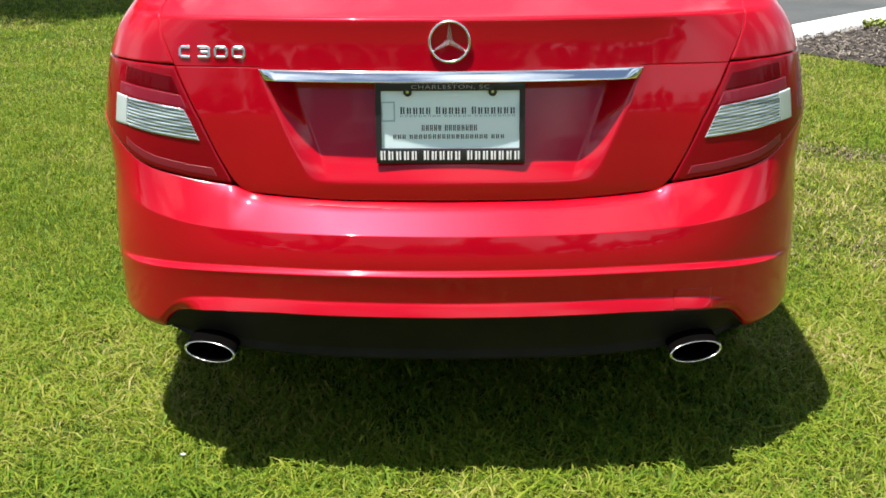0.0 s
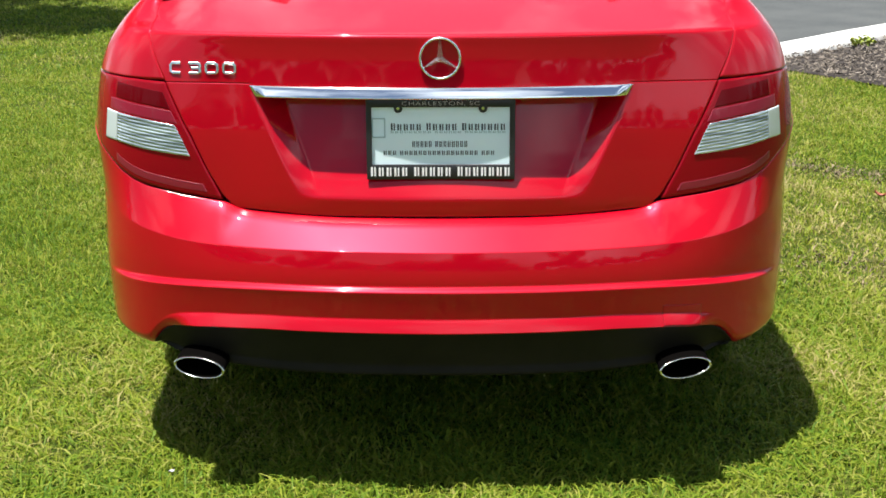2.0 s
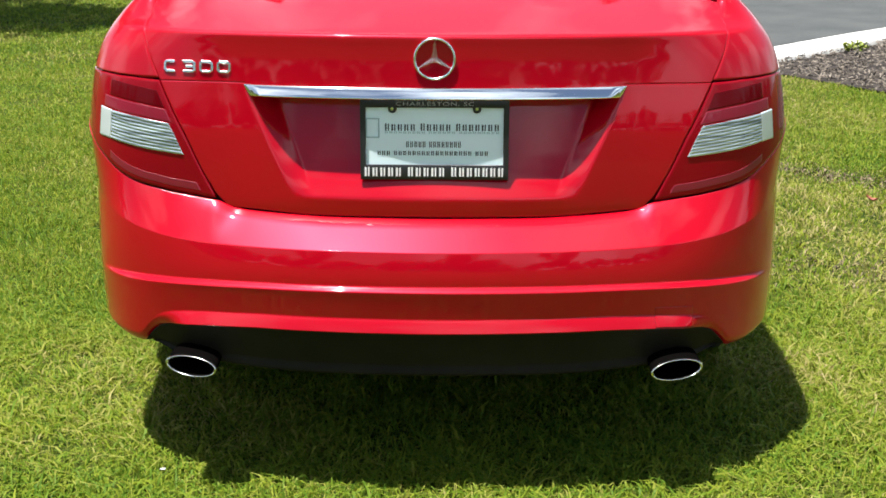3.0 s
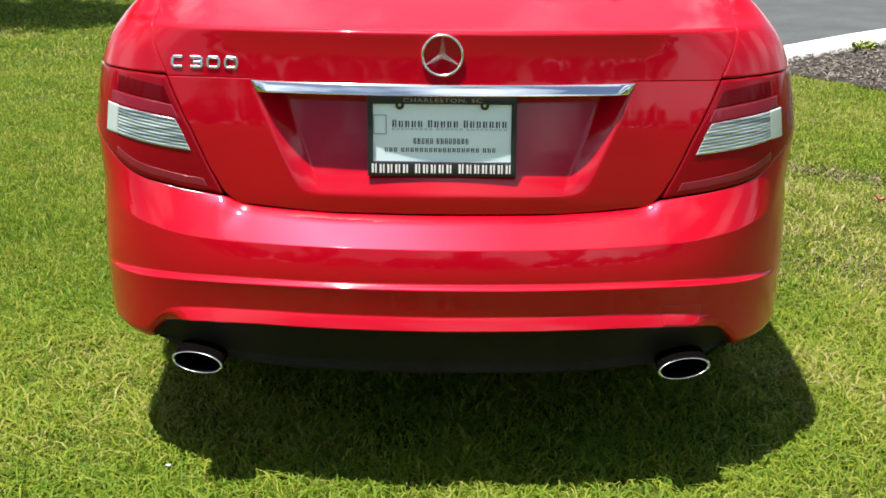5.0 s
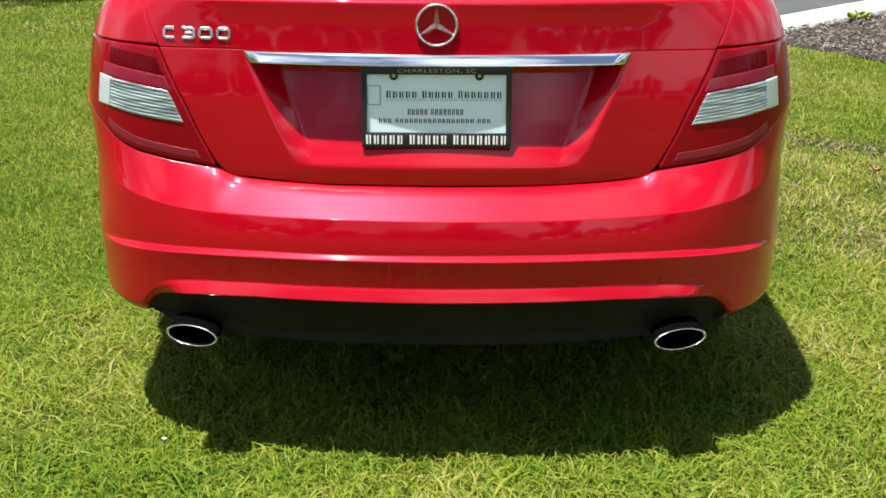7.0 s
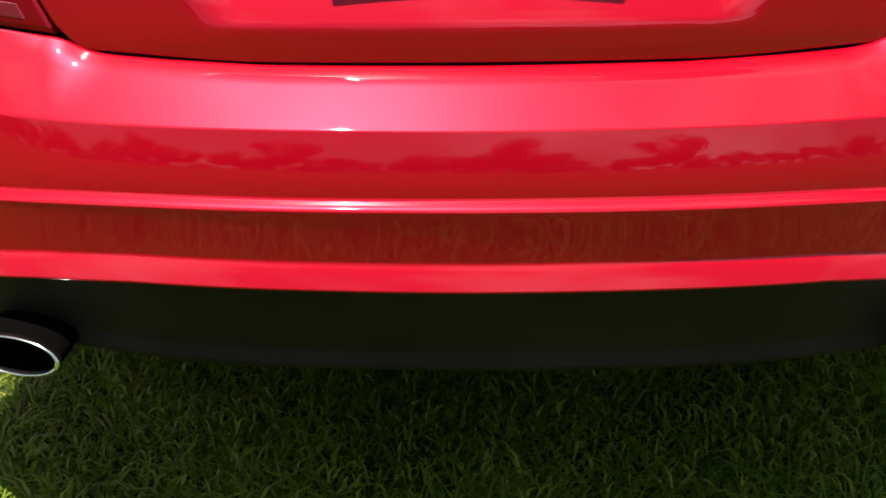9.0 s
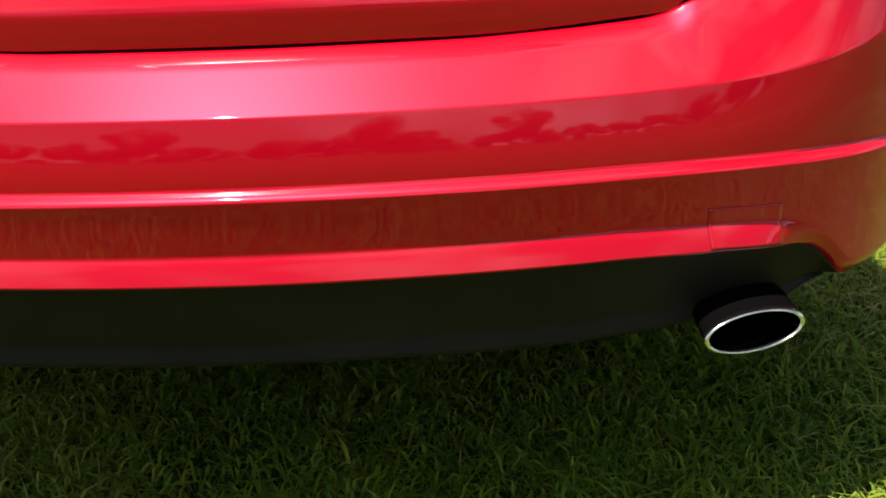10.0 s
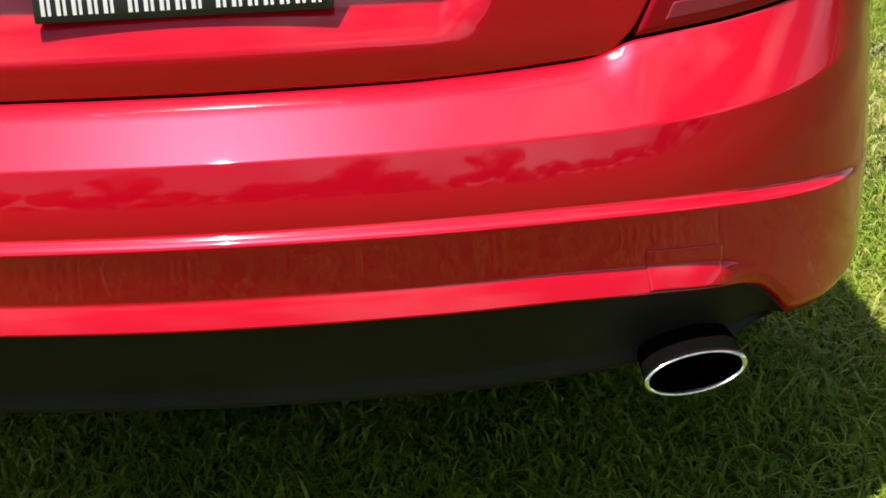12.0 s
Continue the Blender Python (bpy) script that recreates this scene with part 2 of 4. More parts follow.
def build_lid():
    z0 = 0.607
    zc = z0 + np.concatenate([np.linspace(0, 0.04, 24), np.linspace(0.04, 0.279, 86)[1:], np.linspace(0.279, 0.298, 34)[1:],
                              np.linspace(0.298, 0.375, 26)[1:], np.linspace(0.375, 0.409, 34)[1:], np.linspace(0.409, 0.452, 40)[1:]])
    u = np.linspace(-1, 1, 341)
    rows = []
    for z in zc:
        low = max(0.0, 0.648 - z) / 0.041
        e = float(lid_edge(max(z, 0.625))) + 0.0005 - 0.040 * (1 - math.sqrt(max(0.0, 1 - low * low)))
        s = u * e
        zz = z + 0.010 * smooth01(0.25, 0.52, np.abs(s)) * max(0.0, 1 - (z - z0) / 0.08)
        seam = np.exp(-(((zz - 0.8975) / 0.0011) ** 2)) * (np.abs(s) > 0.452)
        p = tail_point(s, zz, 0.0018 * seam)
        p[:, 1] += recess(s, zz)
        rows.append(p)
    return panel_bm(np.array(rows))


lid = part("trunk_lid", build_lid(), PAINT, car)


def bumper_low(s):
    return np.interp(np.abs(s), [0, 0.40, 0.52, 0.578, 0.61, 0.635, 0.655, 0.672, 0.69, 0.702, 0.712, 0.73, 0.78, 0.9, 1.1, 1.5],
                     [0.3695, 0.3705, 0.3655, 0.360, 0.3555, 0.349, 0.340, 0.328, 0.311, 0.298, 0.289, 0.284, 0.281, 0.283, 0.29, 0.30])


def crease(s):
    return np.interp(np.abs(s), [0, 0.45, 0.65, 0.87, 1.0], [0.4625, 0.4615, 0.4520, 0.4355, 0.4275])


def shelf_line(s):
    return np.interp(np.abs(s), [0, 0.4, 0.58, 0.67, 0.815, 0.95, 1.2], [0.5465, 0.5480, 0.5520, 0.5600, 0.589, 0.63, 0.68])


BELLY = 0.0110


def even(v, n=45):
    """A long row of values with its kinks rounded off."""
    return np.convolve(np.pad(v, n // 2, mode="edge"), np.ones(n) / n, mode="valid") if len(v) > 100 else v


def bumper_rows(s):
    """Rows of (inset, height) of the bumper's skin at the arc lengths s, from the top seam to the lower edge."""
    k = side_blend(s)
    a = np.abs(s)
    top = np.interp(a, [0, 0.25, 0.38, 0.457, 0.479, 0.498, 0.505, 0.513, 0.522, 0.530], [0.6025, 0.6032, 0.6075, 0.6112, 0.6140, 0.6180, 0.6215, 0.6265, 0.6300, 0.6320])
    top = np.where(a > 0.530, lamp_low(s) - 0.004, top)
    if len(s) > 100:
        pad = np.pad(top, 3, mode='edge')
        top = np.convolve(pad, np.ones(7) / 7, mode='valid')
    low = bumper_low(s)
    fade = 1 - smooth01(0.66, 0.92, a)
    lipf = 1 - smooth01(0.56, 0.70, a)
    shelf, cr = even(shelf_line(s)), even(crease(s))
    top_in = 0.109 * (1 - k) + 0.002 * k
    edge = 0.0275 - 0.0155 * k
    rows = []
    for t in np.linspace(0, 1, 34):
        g = 0.90 * t + 0.10 * (1 - (1 - t) ** 2)
        flat = np.interp(t, [0, 0.10, 0.16, 0.22, 0.28, 1], [0, 0.15, 0.23, 0.295, 0.355, 1])
        g = g + (flat - g) * (1 - smooth01(0.48, 0.62, a))
        rows.append((top_in + (edge - top_in) * g, top + (shelf - top) * t))
    for t in np.linspace(0.015, 1, 20):
        rows.append((edge + (0.0045 + BELLY * fade - edge) * (1 - (1 - t) ** 1.45) + (0.0010 * t ** 4) * fade, shelf + (cr + 0.0085 - shelf) * t))
    for t in np.linspace(0.12, 1, 7):
        rows.append(((BELLY + 0.0055 - 0.0135 * math.sin(t * math.pi / 2)) * fade + 0.0045 * (1 - fade), cr + 0.0085 - 0.0100 * t))
    lip = low + 0.0285
    face = (BELLY - 0.0080) * fade + 0.0045 * (1 - fade)
    for t in np.linspace(0.02, 1, 18):
        rows.append((face + 0.0045 * t ** 0.75 * lipf + 0.004 * (1 - lipf) * t, cr - 0.0015 + (lip - cr + 0.0015) * t))
    for t in np.linspace(0.08, 1, 12):
        rows.append(((face + 0.0045) * lipf - 0.0135 * t ** 0.85 * lipf + (1 - lipf) * (face + 0.004 + 0.02 * t * t), lip - 0.0285 * t))
    base = (face - 0.0090) * lipf + (1 - lipf) * (face + 0.024)
    for t in np.linspace(0.25, 1, 4):
        rows.append((base + 0.028 * t, low - 0.003 * math.sin(t * math.pi / 2)))
    return rows


def build_bumper():
    s = np.linspace(-1.42, 1.42, 569)
    return panel_bm(np.array([swept(s, ins, z) for ins, z in bumper_rows(s)]), flip=True)


bumper = part("bumper", build_bumper(), PAINT, car)


def build_tow_cover():
    """A flush lid in the bumper, a hair proud of it, with a fine seam."""
    s = np.linspace(0.503, 0.599, 20)
    rows = [(i, z) for i, z in bumper_rows(s)]
    zs = np.array([r[1] + 0 * s for r in rows])
    ins = np.array([r[0] + 0 * s for r in rows])
    out = []
    for t in np.linspace(0, 1, 20):
        z = 0.4135 - 0.007 * (s - 0.5) / 0.1
        z = z + (bumper_low(s) + 0.003 - z) * t
        ii = np.array([np.interp(-zz, -zs[:-4, j], ins[:-4, j]) for j, zz in enumerate(z)])
        out.append(swept(s, ii - 0.0009, z))
    return panel_bm(np.array(out), depth=0.004, lip=0.0003, flip=True)


tow = part("tow_eye_cover", build_tow_cover(), PAINT, bumper)


def build_tow_seam():
    out = []
    s = np.linspace(0.5023, 0.5997, 24)
    rows = bumper_rows(s)
    zs, ins = np.array([r[1] + 0 * s for r in rows]), np.array([r[0] + 0 * s for r in rows])
    for t in np.linspace(0, 1, 14):
        z = 0.4142 - 0.007 * (s - 0.5) / 0.1
        z = z + (bumper_low(s) + 0.001 - z) * t
        ii = np.array([np.interp(-zz, -zs[:-4, j], ins[:-4, j]) for j, zz in enumerate(z)])
        out.append(swept(s, ii - 0.0003, z))
    return grid_bm(out, flip=True)


part("tow_cover_seam", build_tow_seam(), DARK, bumper)


def build_valance():
    s = np.linspace(-0.704, 0.704, 161)
    low = bumper_low(s) - 0.001
    bottom = 0.247 + 0.012 * smooth01(0.3, 0.6, np.abs(s)) + 0.028 * smooth01(0.60, 0.704, np.abs(s))
    bottom = np.minimum(bottom, low - 0.006)
    rows = [swept(s, 0.020 + 0 * s, low + 0.006)]
    for t in np.linspace(0, 0.75, 12):
        rows.append(swept(s, 0.014 + 0.030 * t, low + (bottom - low) * t))
    for t in np.linspace(0.78, 1, 8):
        rows.append(swept(s, 0.0365 - 0.03 * (t - 0.75) + 0.03 * max(0.0, (t - 0.9) * 10) ** 2, low + (bottom - low) * t))
    for t in np.linspace(0.1, 1, 6):
        rows.append(swept(s, 0.06 + 0.2 * t, bottom - 0.004 * math.sin(t * 3)))
    return grid_bm(rows, flip=True)


part("rear_valance", build_valance(), VALANCE, car, "unpainted dark plastic lower bumper")


def build_shell():
    """Dark inner shell behind the seams."""
    s = np.linspace(-1.45, 1.45, 121)
    rows = []
    for z in np.linspace(0.36, 0.985, 18):
        base = np.where(z > 0.62, tail_inset(s, z), 0.05)
        rows.append(swept(s, base + 0.075 * (1 - side_blend(s)) + 0.03 * side_blend(s), z))
    return grid_bm(rows)


part("inner_shell", build_shell(), DARK, car)


def lamp_sheet(sign, z0, z1, push=0.0, gap=0.0055, columns=64, rows_n=18, s_end=1.16, ridges=0, depth=0.02, s_start=None):
    """A strip of the rear lamp between two heights, each a function of the arc length."""
    rows = []
    for t in np.linspace(0, 1, rows_n):
        row = []
        for q in np.linspace(0, 1, columns):
            s = 0.5 + q * (s_end - 0.5)
            for _ in range(4):
                z = float(z0(s) + (z1(s) - z0(s)) * t)
                e = float(lid_edge(z)) + gap if s_start is None else s_start
                s = e + q * (s_end - e)
            wave = 0.0011 * abs(math.sin(t * ridges * math.pi)) if ridges else 0.0
            row.append(tail_point(np.array([sign * s]), z, push - wave)[0])
        rows.append(row)
    return panel_bm(np.array(rows), depth=depth, lip=0.0006 if depth < 0.005 else 0.0012, flip=sign < 0)


def clear_low(s):
    return np.interp(s, [0.61, 0.73, 0.83, 0.90, 1.16], [0.732, 0.745, 0.758, 0.762, 0.78])


def clear_high(s):
    return np.interp(s, [0.61, 0.648, 0.73, 0.80, 0.88, 1.16], [0.798, 0.802, 0.813, 0.820, 0.827, 0.84])


def mid(f, g, t):
    return lambda s: f(s) + (g(s) - f(s)) * t


for sign in (-1, 1):
    lamp = part("tail_lamp", lamp_sheet(sign, lambda s: lamp_low(s) + 0.001, lambda s: lamp_high(s) - 0.003, rows_n=40), LENS_RED, car, "red rear lamp lens with clear band")
    part("reversing_lens", lamp_sheet(sign, clear_low, clear_high, -0.0012, gap=0.031, rows_n=90, ridges=9, s_end=0.826, depth=0.006), LENS_CLEAR, lamp, "clear ribbed lens")
    part("indicator_lens", lamp_sheet(sign, clear_low, clear_high, -0.0012, s_start=0.829, rows_n=20, s_end=0.874, depth=0.006, columns=16), LENS_WHITE, lamp, "clear lens at the corner")
    part("fog_lens", lamp_sheet(sign, lambda s: lamp_low(s) + 0.012, lambda s: lamp_low(s) + 0.029, -0.0003, gap=0.035, s_end=0.83, depth=0.004), LENS_SHEEN, lamp, "lower lens bar with a pinkish sheen in its colour")
    part("brake_lens", lamp_sheet(sign, lambda s: clear_high(s) + 0.004, lambda s: clear_high(s) + 0.029, -0.0003, gap=0.022, s_end=0.86, depth=0.004), LENS_SHEEN, lamp)
    part("lamp_reflector", lamp_sheet(sign, lambda s: clear_high(s) + 0.033, lambda s: clear_high(s) + 0.068, -0.0003, gap=0.022, s_end=0.84, depth=0.004), LENS_DEEP, lamp, "deep red inner reflector")


def build_quarter(sign):
    rows = []
    zs = np.concatenate([np.linspace(0.904, 1.0, 22), np.linspace(1.0, 1.10, 24)[1:]])
    for z in zs:
        e = float(lid_edge(z))
        s = np.linspace(e + 0.002, 1.45, 80)
        rows.append(tail_point(sign * s, np.maximum(z, lamp_high(s) + 0.002) if z < 0.93 else z))
    return panel_bm(np.array(rows), flip=sign < 0)


for sign in (-1, 1):
    part("quarter_panel", build_quarter(sign), PAINT, car)


# chrome strip over the plate
def build_strip():
    rows = []
    u = np.linspace(-1, 1, 121)
    z0, z1 = 0.8690, 0.8940
    for t, out in ((0.0, -0.05), (0.0, 0.006), (0.02, 0.0105), (0.06, 0.0122), (0.12, 0.0124), (0.3, 0.0108), (0.5, 0.0088), (0.7, 0.0066), (0.88, 0.0042), (0.97, 0.0022), (1.0, 0.0), (1.0, -0.01)):
        z = z0 + (z1 - z0) * t
        s = u * (0.4385 + 0.018 * t)
        rows.append(tail_point(s, z, -out * (0.8 - 0.62 * smooth01(0.93, 1.0, np.abs(u)) * (out > 0))))
    return panel_bm(np.array(rows), depth=0.004, lip=0.0008)


part("chrome_strip", build_strip(), CHROME, lid, "polished chrome strip")


def build_tip(sign, profile):
    rows = []
    for r, d in profile:
        ring = []
        for a in np.linspace(0, 2 * math.pi, 64, endpoint=False):
            c, n = math.cos(a) * r, math.sin(a) * r
            ring.append((sign * 0.548 + 0.0600 * c, 0.030 + d + sign * 0.25 * 0.0600 * c + 0.10 * 0.024 * n, 0.2778 + 0.0235 * n + 0.003 * sign * c))
        rows.append(ring)
    return grid_bm(rows, closed=True, flip=True)


for sign in (-1, 1):
    tip = part("exhaust_tip", build_tip(sign, ((0.99, 0.005), (1.015, 0.0), (1.01, -0.005), (0.97, -0.0075), (0.92, -0.006), (0.90, 0.0), (0.895, 0.012))), STEEL, car, "polished oval rim of the exhaust")
    part("tail_pipe", build_tip(sign, ((0.93, 0.2), (0.93, 0.09), (0.98, 0.06), (0.99, 0.004))), SOOT_SHADED, tip, "sooty exhaust pipe, coloured darker for the shade under the bumper")
    part("pipe_bore", build_tip(sign, ((0.895, 0.010), (0.87, 0.05), (0.8, 0.18), (0.05, 0.181))), SOOT_SHADED, tip)


# ---- badge, lettering ----
def lid_place(s, z, out=0.0):
    """A pose flat on the lid at an arc length and height: x along it, y up it, z outwards."""
    p = tail_point(np.array([s]), z, -out)[0]
    q = tail_point(np.array([s + 0.01]), z, -out)[0]
    r = tail_point(np.array([s]), z + 0.01, -out)[0]
    ex = Vector(q - p).normalized()
    up = Vector(r - p).normalized()
    n = ex.cross(up).normalized()
    up = n.cross(ex)
    return Matrix(((ex.x, up.x, n.x, p[0]), (ex.y, up.y, n.y, p[1]), (ex.z, up.z, n.z, p[2]), (0, 0, 0, 1)))


def build_emblem():
    bm = bmesh.new()
    R, r = 0.0435, 0.0030
    n, m = 64, 12
    vs = [[bm.verts.new(((R + r * math.cos(b)) * math.cos(a), (R + r * math.cos(b)) * math.sin(a), 0.004 + r * math.sin(b)))
           for b in np.linspace(0, 2 * math.pi, m, endpoint=False)] for a in np.linspace(0, 2 * math.pi, n, endpoint=False)]
    for i in range(n):
        for j in range(m):
            bm.faces.new((vs[i][j], vs[(i + 1) % n][j], vs[(i + 1) % n][(j + 1) % m], vs[i][(j + 1) % m]))
    for a in (90, 210, 330):
        d = Vector((math.cos(radians(a)), math.sin(radians(a)), 0))
        e = Vector((-d.y, d.x, 0))
        tip = bm.verts.new(d * R + Vector((0, 0, 0.004)))
        top = bm.verts.new(Vector((0, 0, 0.0095)))
        l = bm.verts.new(d * 0.004 + e * 0.0062 + Vector((0, 0, 0.002)))
        k = bm.verts.new(d * 0.004 - e * 0.0062 + Vector((0, 0, 0.002)))
        tl, tk = bm.verts.new(d * R + e * 0.0011 + Vector((0, 0, 0.002))), bm.verts.new(d * R - e * 0.0011 + Vector((0, 0, 0.002)))
        bm.faces.new((k, tk, tip, top))
        bm.faces.new((top, tip, tl, l))
    return bm


emblem = part("emblem", build_emblem(), BADGE, lid, "chrome ring emblem with three arms", smooth=False)
emblem.data.shade_smooth()
emblem.data.set_sharp_from_angle(angle=radians(40))
emblem.matrix_basis = lid_place(0, 0.9570, -0.0005)


def text_mesh(name, body, height, mat, parent, m, depth=0.0015, stretch=1.0, spacing=1.0, label="", bold=0.0, bevel=0.0, fit=0.0):
    """Built-in lettering turned into a mesh, its lower left corner at the pose m."""
    cu = bpy.data.curves.new(name, "FONT")
    cu.body, cu.size, cu.extrude, cu.space_character, cu.offset = body, height / 0.729, depth, spacing, bold
    cu.bevel_depth, cu.bevel_resolution = bevel, 1
    tmp = new(name, cu)
    dg = bpy.context.evaluated_depsgraph_get()
    me = bpy.data.meshes.new_from_object(tmp.evaluated_get(dg))
    bpy.data.objects.remove(tmp)
    if fit:
        xs = [v.co.x for v in me.vertices]
        me.transform(Matrix.Diagonal((fit / (max(xs) - min(xs)), 1, 1, 1)) @ Matrix.Translation((-min(xs), 0, 0)))
    else:
        me.transform(Matrix.Diagonal((stretch, 1, 1, 1)))
    ob = new(name, me)
    ob.data.materials.clear()
    ob.data.materials.append(mat)
    ob.parent = parent
    ob.matrix_basis = m
    if label:
        ob["label"] = label
    return ob


def stroke_bm(points, closed, wide, high, edge=0.0011):
    """A chamfered bar along a mitred line in the xy plane."""
    p = [Vector(q) for q in points]
    n = len(p)
    left = []
    for k in range(n):
        a = p[k] - p[k - 1] if closed or k else p[1] - p[0]
        b = p[(k + 1) % n] - p[k] if closed or k < n - 1 else a
        a, b = a.normalized(), b.normalized()
        m = (Vector((-a.y, a.x)) + Vector((-b.y, b.x))).normalized()
        left.append(m / max(0.35, m.dot(Vector((-a.y, a.x)))))
    bm = bmesh.new()
    rows = []
    for q, m in zip(p, left):
        h = wide / 2
        rows.append([bm.verts.new((*(q + m * o), z)) for o, z in ((-h, -0.002), (-h, high - edge), (edge - h, high), (h - edge, high), (h, high - edge), (h, -0.002))])
    for k in range(n if closed else n - 1):
        a, b = rows[k], rows[(k + 1) % n]
        for j in range(5):
            bm.faces.new((a[j], b[j], b[j + 1], a[j + 1]))
    if not closed:
        bm.faces.new(rows[0])
        bm.faces.new(rows[-1][::-1])
    bmesh.ops.recalc_face_normals(bm, faces=bm.faces[:])
    return bm


def badge_character(kind, w, h):
    c, m = 0.0045, h / 2
    if kind == "0":
        return [(c, 0), (w - c, 0), (w, c), (w, h - c), (w - c, h), (c, h), (0, h - c), (0, c)], True
    if kind == "C":
        return [(w, h), (c, h), (0, h - c), (0, c), (c, 0), (w, 0)], False
    return [(0, h), (w - c, h), (w, h - c * 0.7), (w, m + c * 0.7), (w - c * 0.6, m), (w, m - c * 0.7), (w, c * 0.7), (w - c, 0), (0, 0)], False


for kind, s, w in (("C", -0.6665, 0.0235), ("3", -0.6165, 0.0260), ("0", -0.5705, 0.0268), ("0", -0.5235, 0.0268)):
    line, closed = badge_character(kind, w, 0.0215)
    b = part("badge_letter", stroke_bm(line, closed, 0.0060, 0.0022), BADGE, lid, "chrome badge character", smooth=False)
    b.matrix_basis = lid_place(s, 0.9190, 0.0003)
    if kind == "3":
        b2 = part("badge_bar", stroke_bm([(0.007, 0.01075), (0.0225, 0.01075)], False, 0.0054, 0.0022), BADGE, b, smooth=False)

# ---- number plate with its frame ----
plate = tagged(new("number_plate"), "white dealer plate in a black frame in the boot lid recess", "number plate")
PLATE_M = Matrix.Translation((0, 0.1386, 0.7795)) @ Matrix.Rotation(radians(-4), 4, "X") @ Matrix.Rotation(radians(90), 4, "X") @ Matrix.Scale(1.045, 4)
plate.matrix_basis = PLATE_M
# local: x across, y up, z towards the viewer


def ring_bm(x0, x1, y0, y1, ix0, ix1, iy0, iy1, z0, z1):
    bm = bmesh.new()
    out = [(x0, y0), (x1, y0), (x1, y1), (x0, y1)]
    inn = [(ix0, iy0), (ix1, iy0), (ix1, iy1), (ix0, iy1)]
    o0, o1 = [bm.verts.new((x, y, z0)) for x, y in out], [bm.verts.new((x, y, z1)) for x, y in out]
    i0, i1 = [bm.verts.new((x, y, z0)) for x, y in inn], [bm.verts.new((x, y, z1)) for x, y in inn]
    for a in range(4):
        b = (a + 1) % 4
        bm.faces.new((o1[a], o1[b], i1[b], i1[a]))
        bm.faces.new((o0[a], o0[b], o1[b], o1[a]))
        bm.faces.new((i1[a], i1[b], i0[b], i0[a]))
        bm.faces.new((i0[a], i0[b], o0[b], o0[a]))
    bmesh.ops.bevel(bm, geom=[e for e in bm.edges], offset=0.0012, segments=2, affect="EDGES", profile=0.5)
    return bm


frame_part = part("plate_frame", ring_bm(-0.1575, 0.1575, -0.087, 0.084, -0.146, 0.146, -0.055, 0.067, 0.0, 0.009), PLATE_BLACK, plate, "black plastic frame")
part("plate_mount", box_bm(-0.11, 0.11, -0.05, 0.06, -0.045, 0.001, 0.004), PLATE_BLACK, plate)
sheet = part("plate_sheet", box_bm(-0.150, 0.150, -0.07, 0.075, 0.001, 0.003), PLATE_WHITE, plate, "pale blue-white printed plate", smooth=False)


for x in (-0.0895, 0.0895):
    bm = bmesh.new()
    bmesh.ops.create_cone(bm, segments=24, radius1=0.0095, radius2=0.0085, depth=0.006, cap_ends=True, matrix=Matrix.Translation((x, 0.064, 0.0065)))
    part("frame_tab", bm, PLATE_BLACK, frame_part, smooth=False)
    bm = bmesh.new()
    bmesh.ops.create_cone(bm, segments=16, radius1=0.0042, radius2=0.0034, depth=0.004, cap_ends=True, matrix=Matrix.Translation((x, 0.065, 0.0105)))
    part("screw", bm, CHROME, frame_part, "small bright screw", smooth=False)


def bars(name, widths, x0, x1, y, h, z, mat, parent, cap=1.0):
    """A line of plain upright bars: widths are the letters of each word, the first of a word taller by cap."""
    total = sum(widths) + 0.55 * (len(widths) - 1)
    pitch = (x1 - x0) / total
    bm = bmesh.new()
    x = x0
    for w in widths:
        for k in range(w):
            hh = h * (cap if k == 0 else 1.0)
            for off, wide in ((0.26, 0.26), (0.66, 0.2)):
                m = Matrix.LocRotScale((x + pitch * off, y + hh / 2, z), None, (pitch * wide, hh, 0.0006))
                bmesh.ops.create_cube(bm, size=1, matrix=m)
            x += pitch
        x += 0.55 * pitch
    ob = part(name, bm, mat, parent, smooth=False)
    ob["kind"] = "stuff"
    return ob


text_mesh("frame_lettering", "CHARLESTON, SC", 0.0085, LETTER_GREY, frame_part, Matrix.Translation((-0.0825, 0.0712, 0.0094)), 0.0003, 1.62, 1.12, "pale lettering")
bars("printed_line", [5, 5, 7], -0.107, 0.139, 0.0175, 0.0135, 0.0034, INK, sheet, 1.12)
bars("printed_line", [9, 6, 9], -0.107, 0.139, 0.0115, 0.0042, 0.0034, INK_PALE, sheet)
bars("printed_line", [5, 8], -0.0615, 0.058, -0.0180, 0.0125, 0.0034, INK, sheet)
bars("printed_line", [3, 17, 3], -0.1226, 0.1155, -0.0350, 0.0090, 0.0034, INK, sheet)
bars("frame_line", [5, 5, 7], -0.151, 0.150, -0.0795, 0.0185, 0.0094, LETTER_WHITE, frame_part, 1.06)
part("printed_crest", ring_bm(-0.146, -0.117, 0.002, 0.044, -0.1435, -0.1195, 0.0045, 0.0415, 0.0031, 0.0036), INK_PALE, sheet, "faint crest outline")

# ---- rest of the car: sides, deck, cabin, bonnet, wheels ----
REAR_AXLE, FRONT_AXLE, WHEEL_R = 1.02, 3.78, 0.316


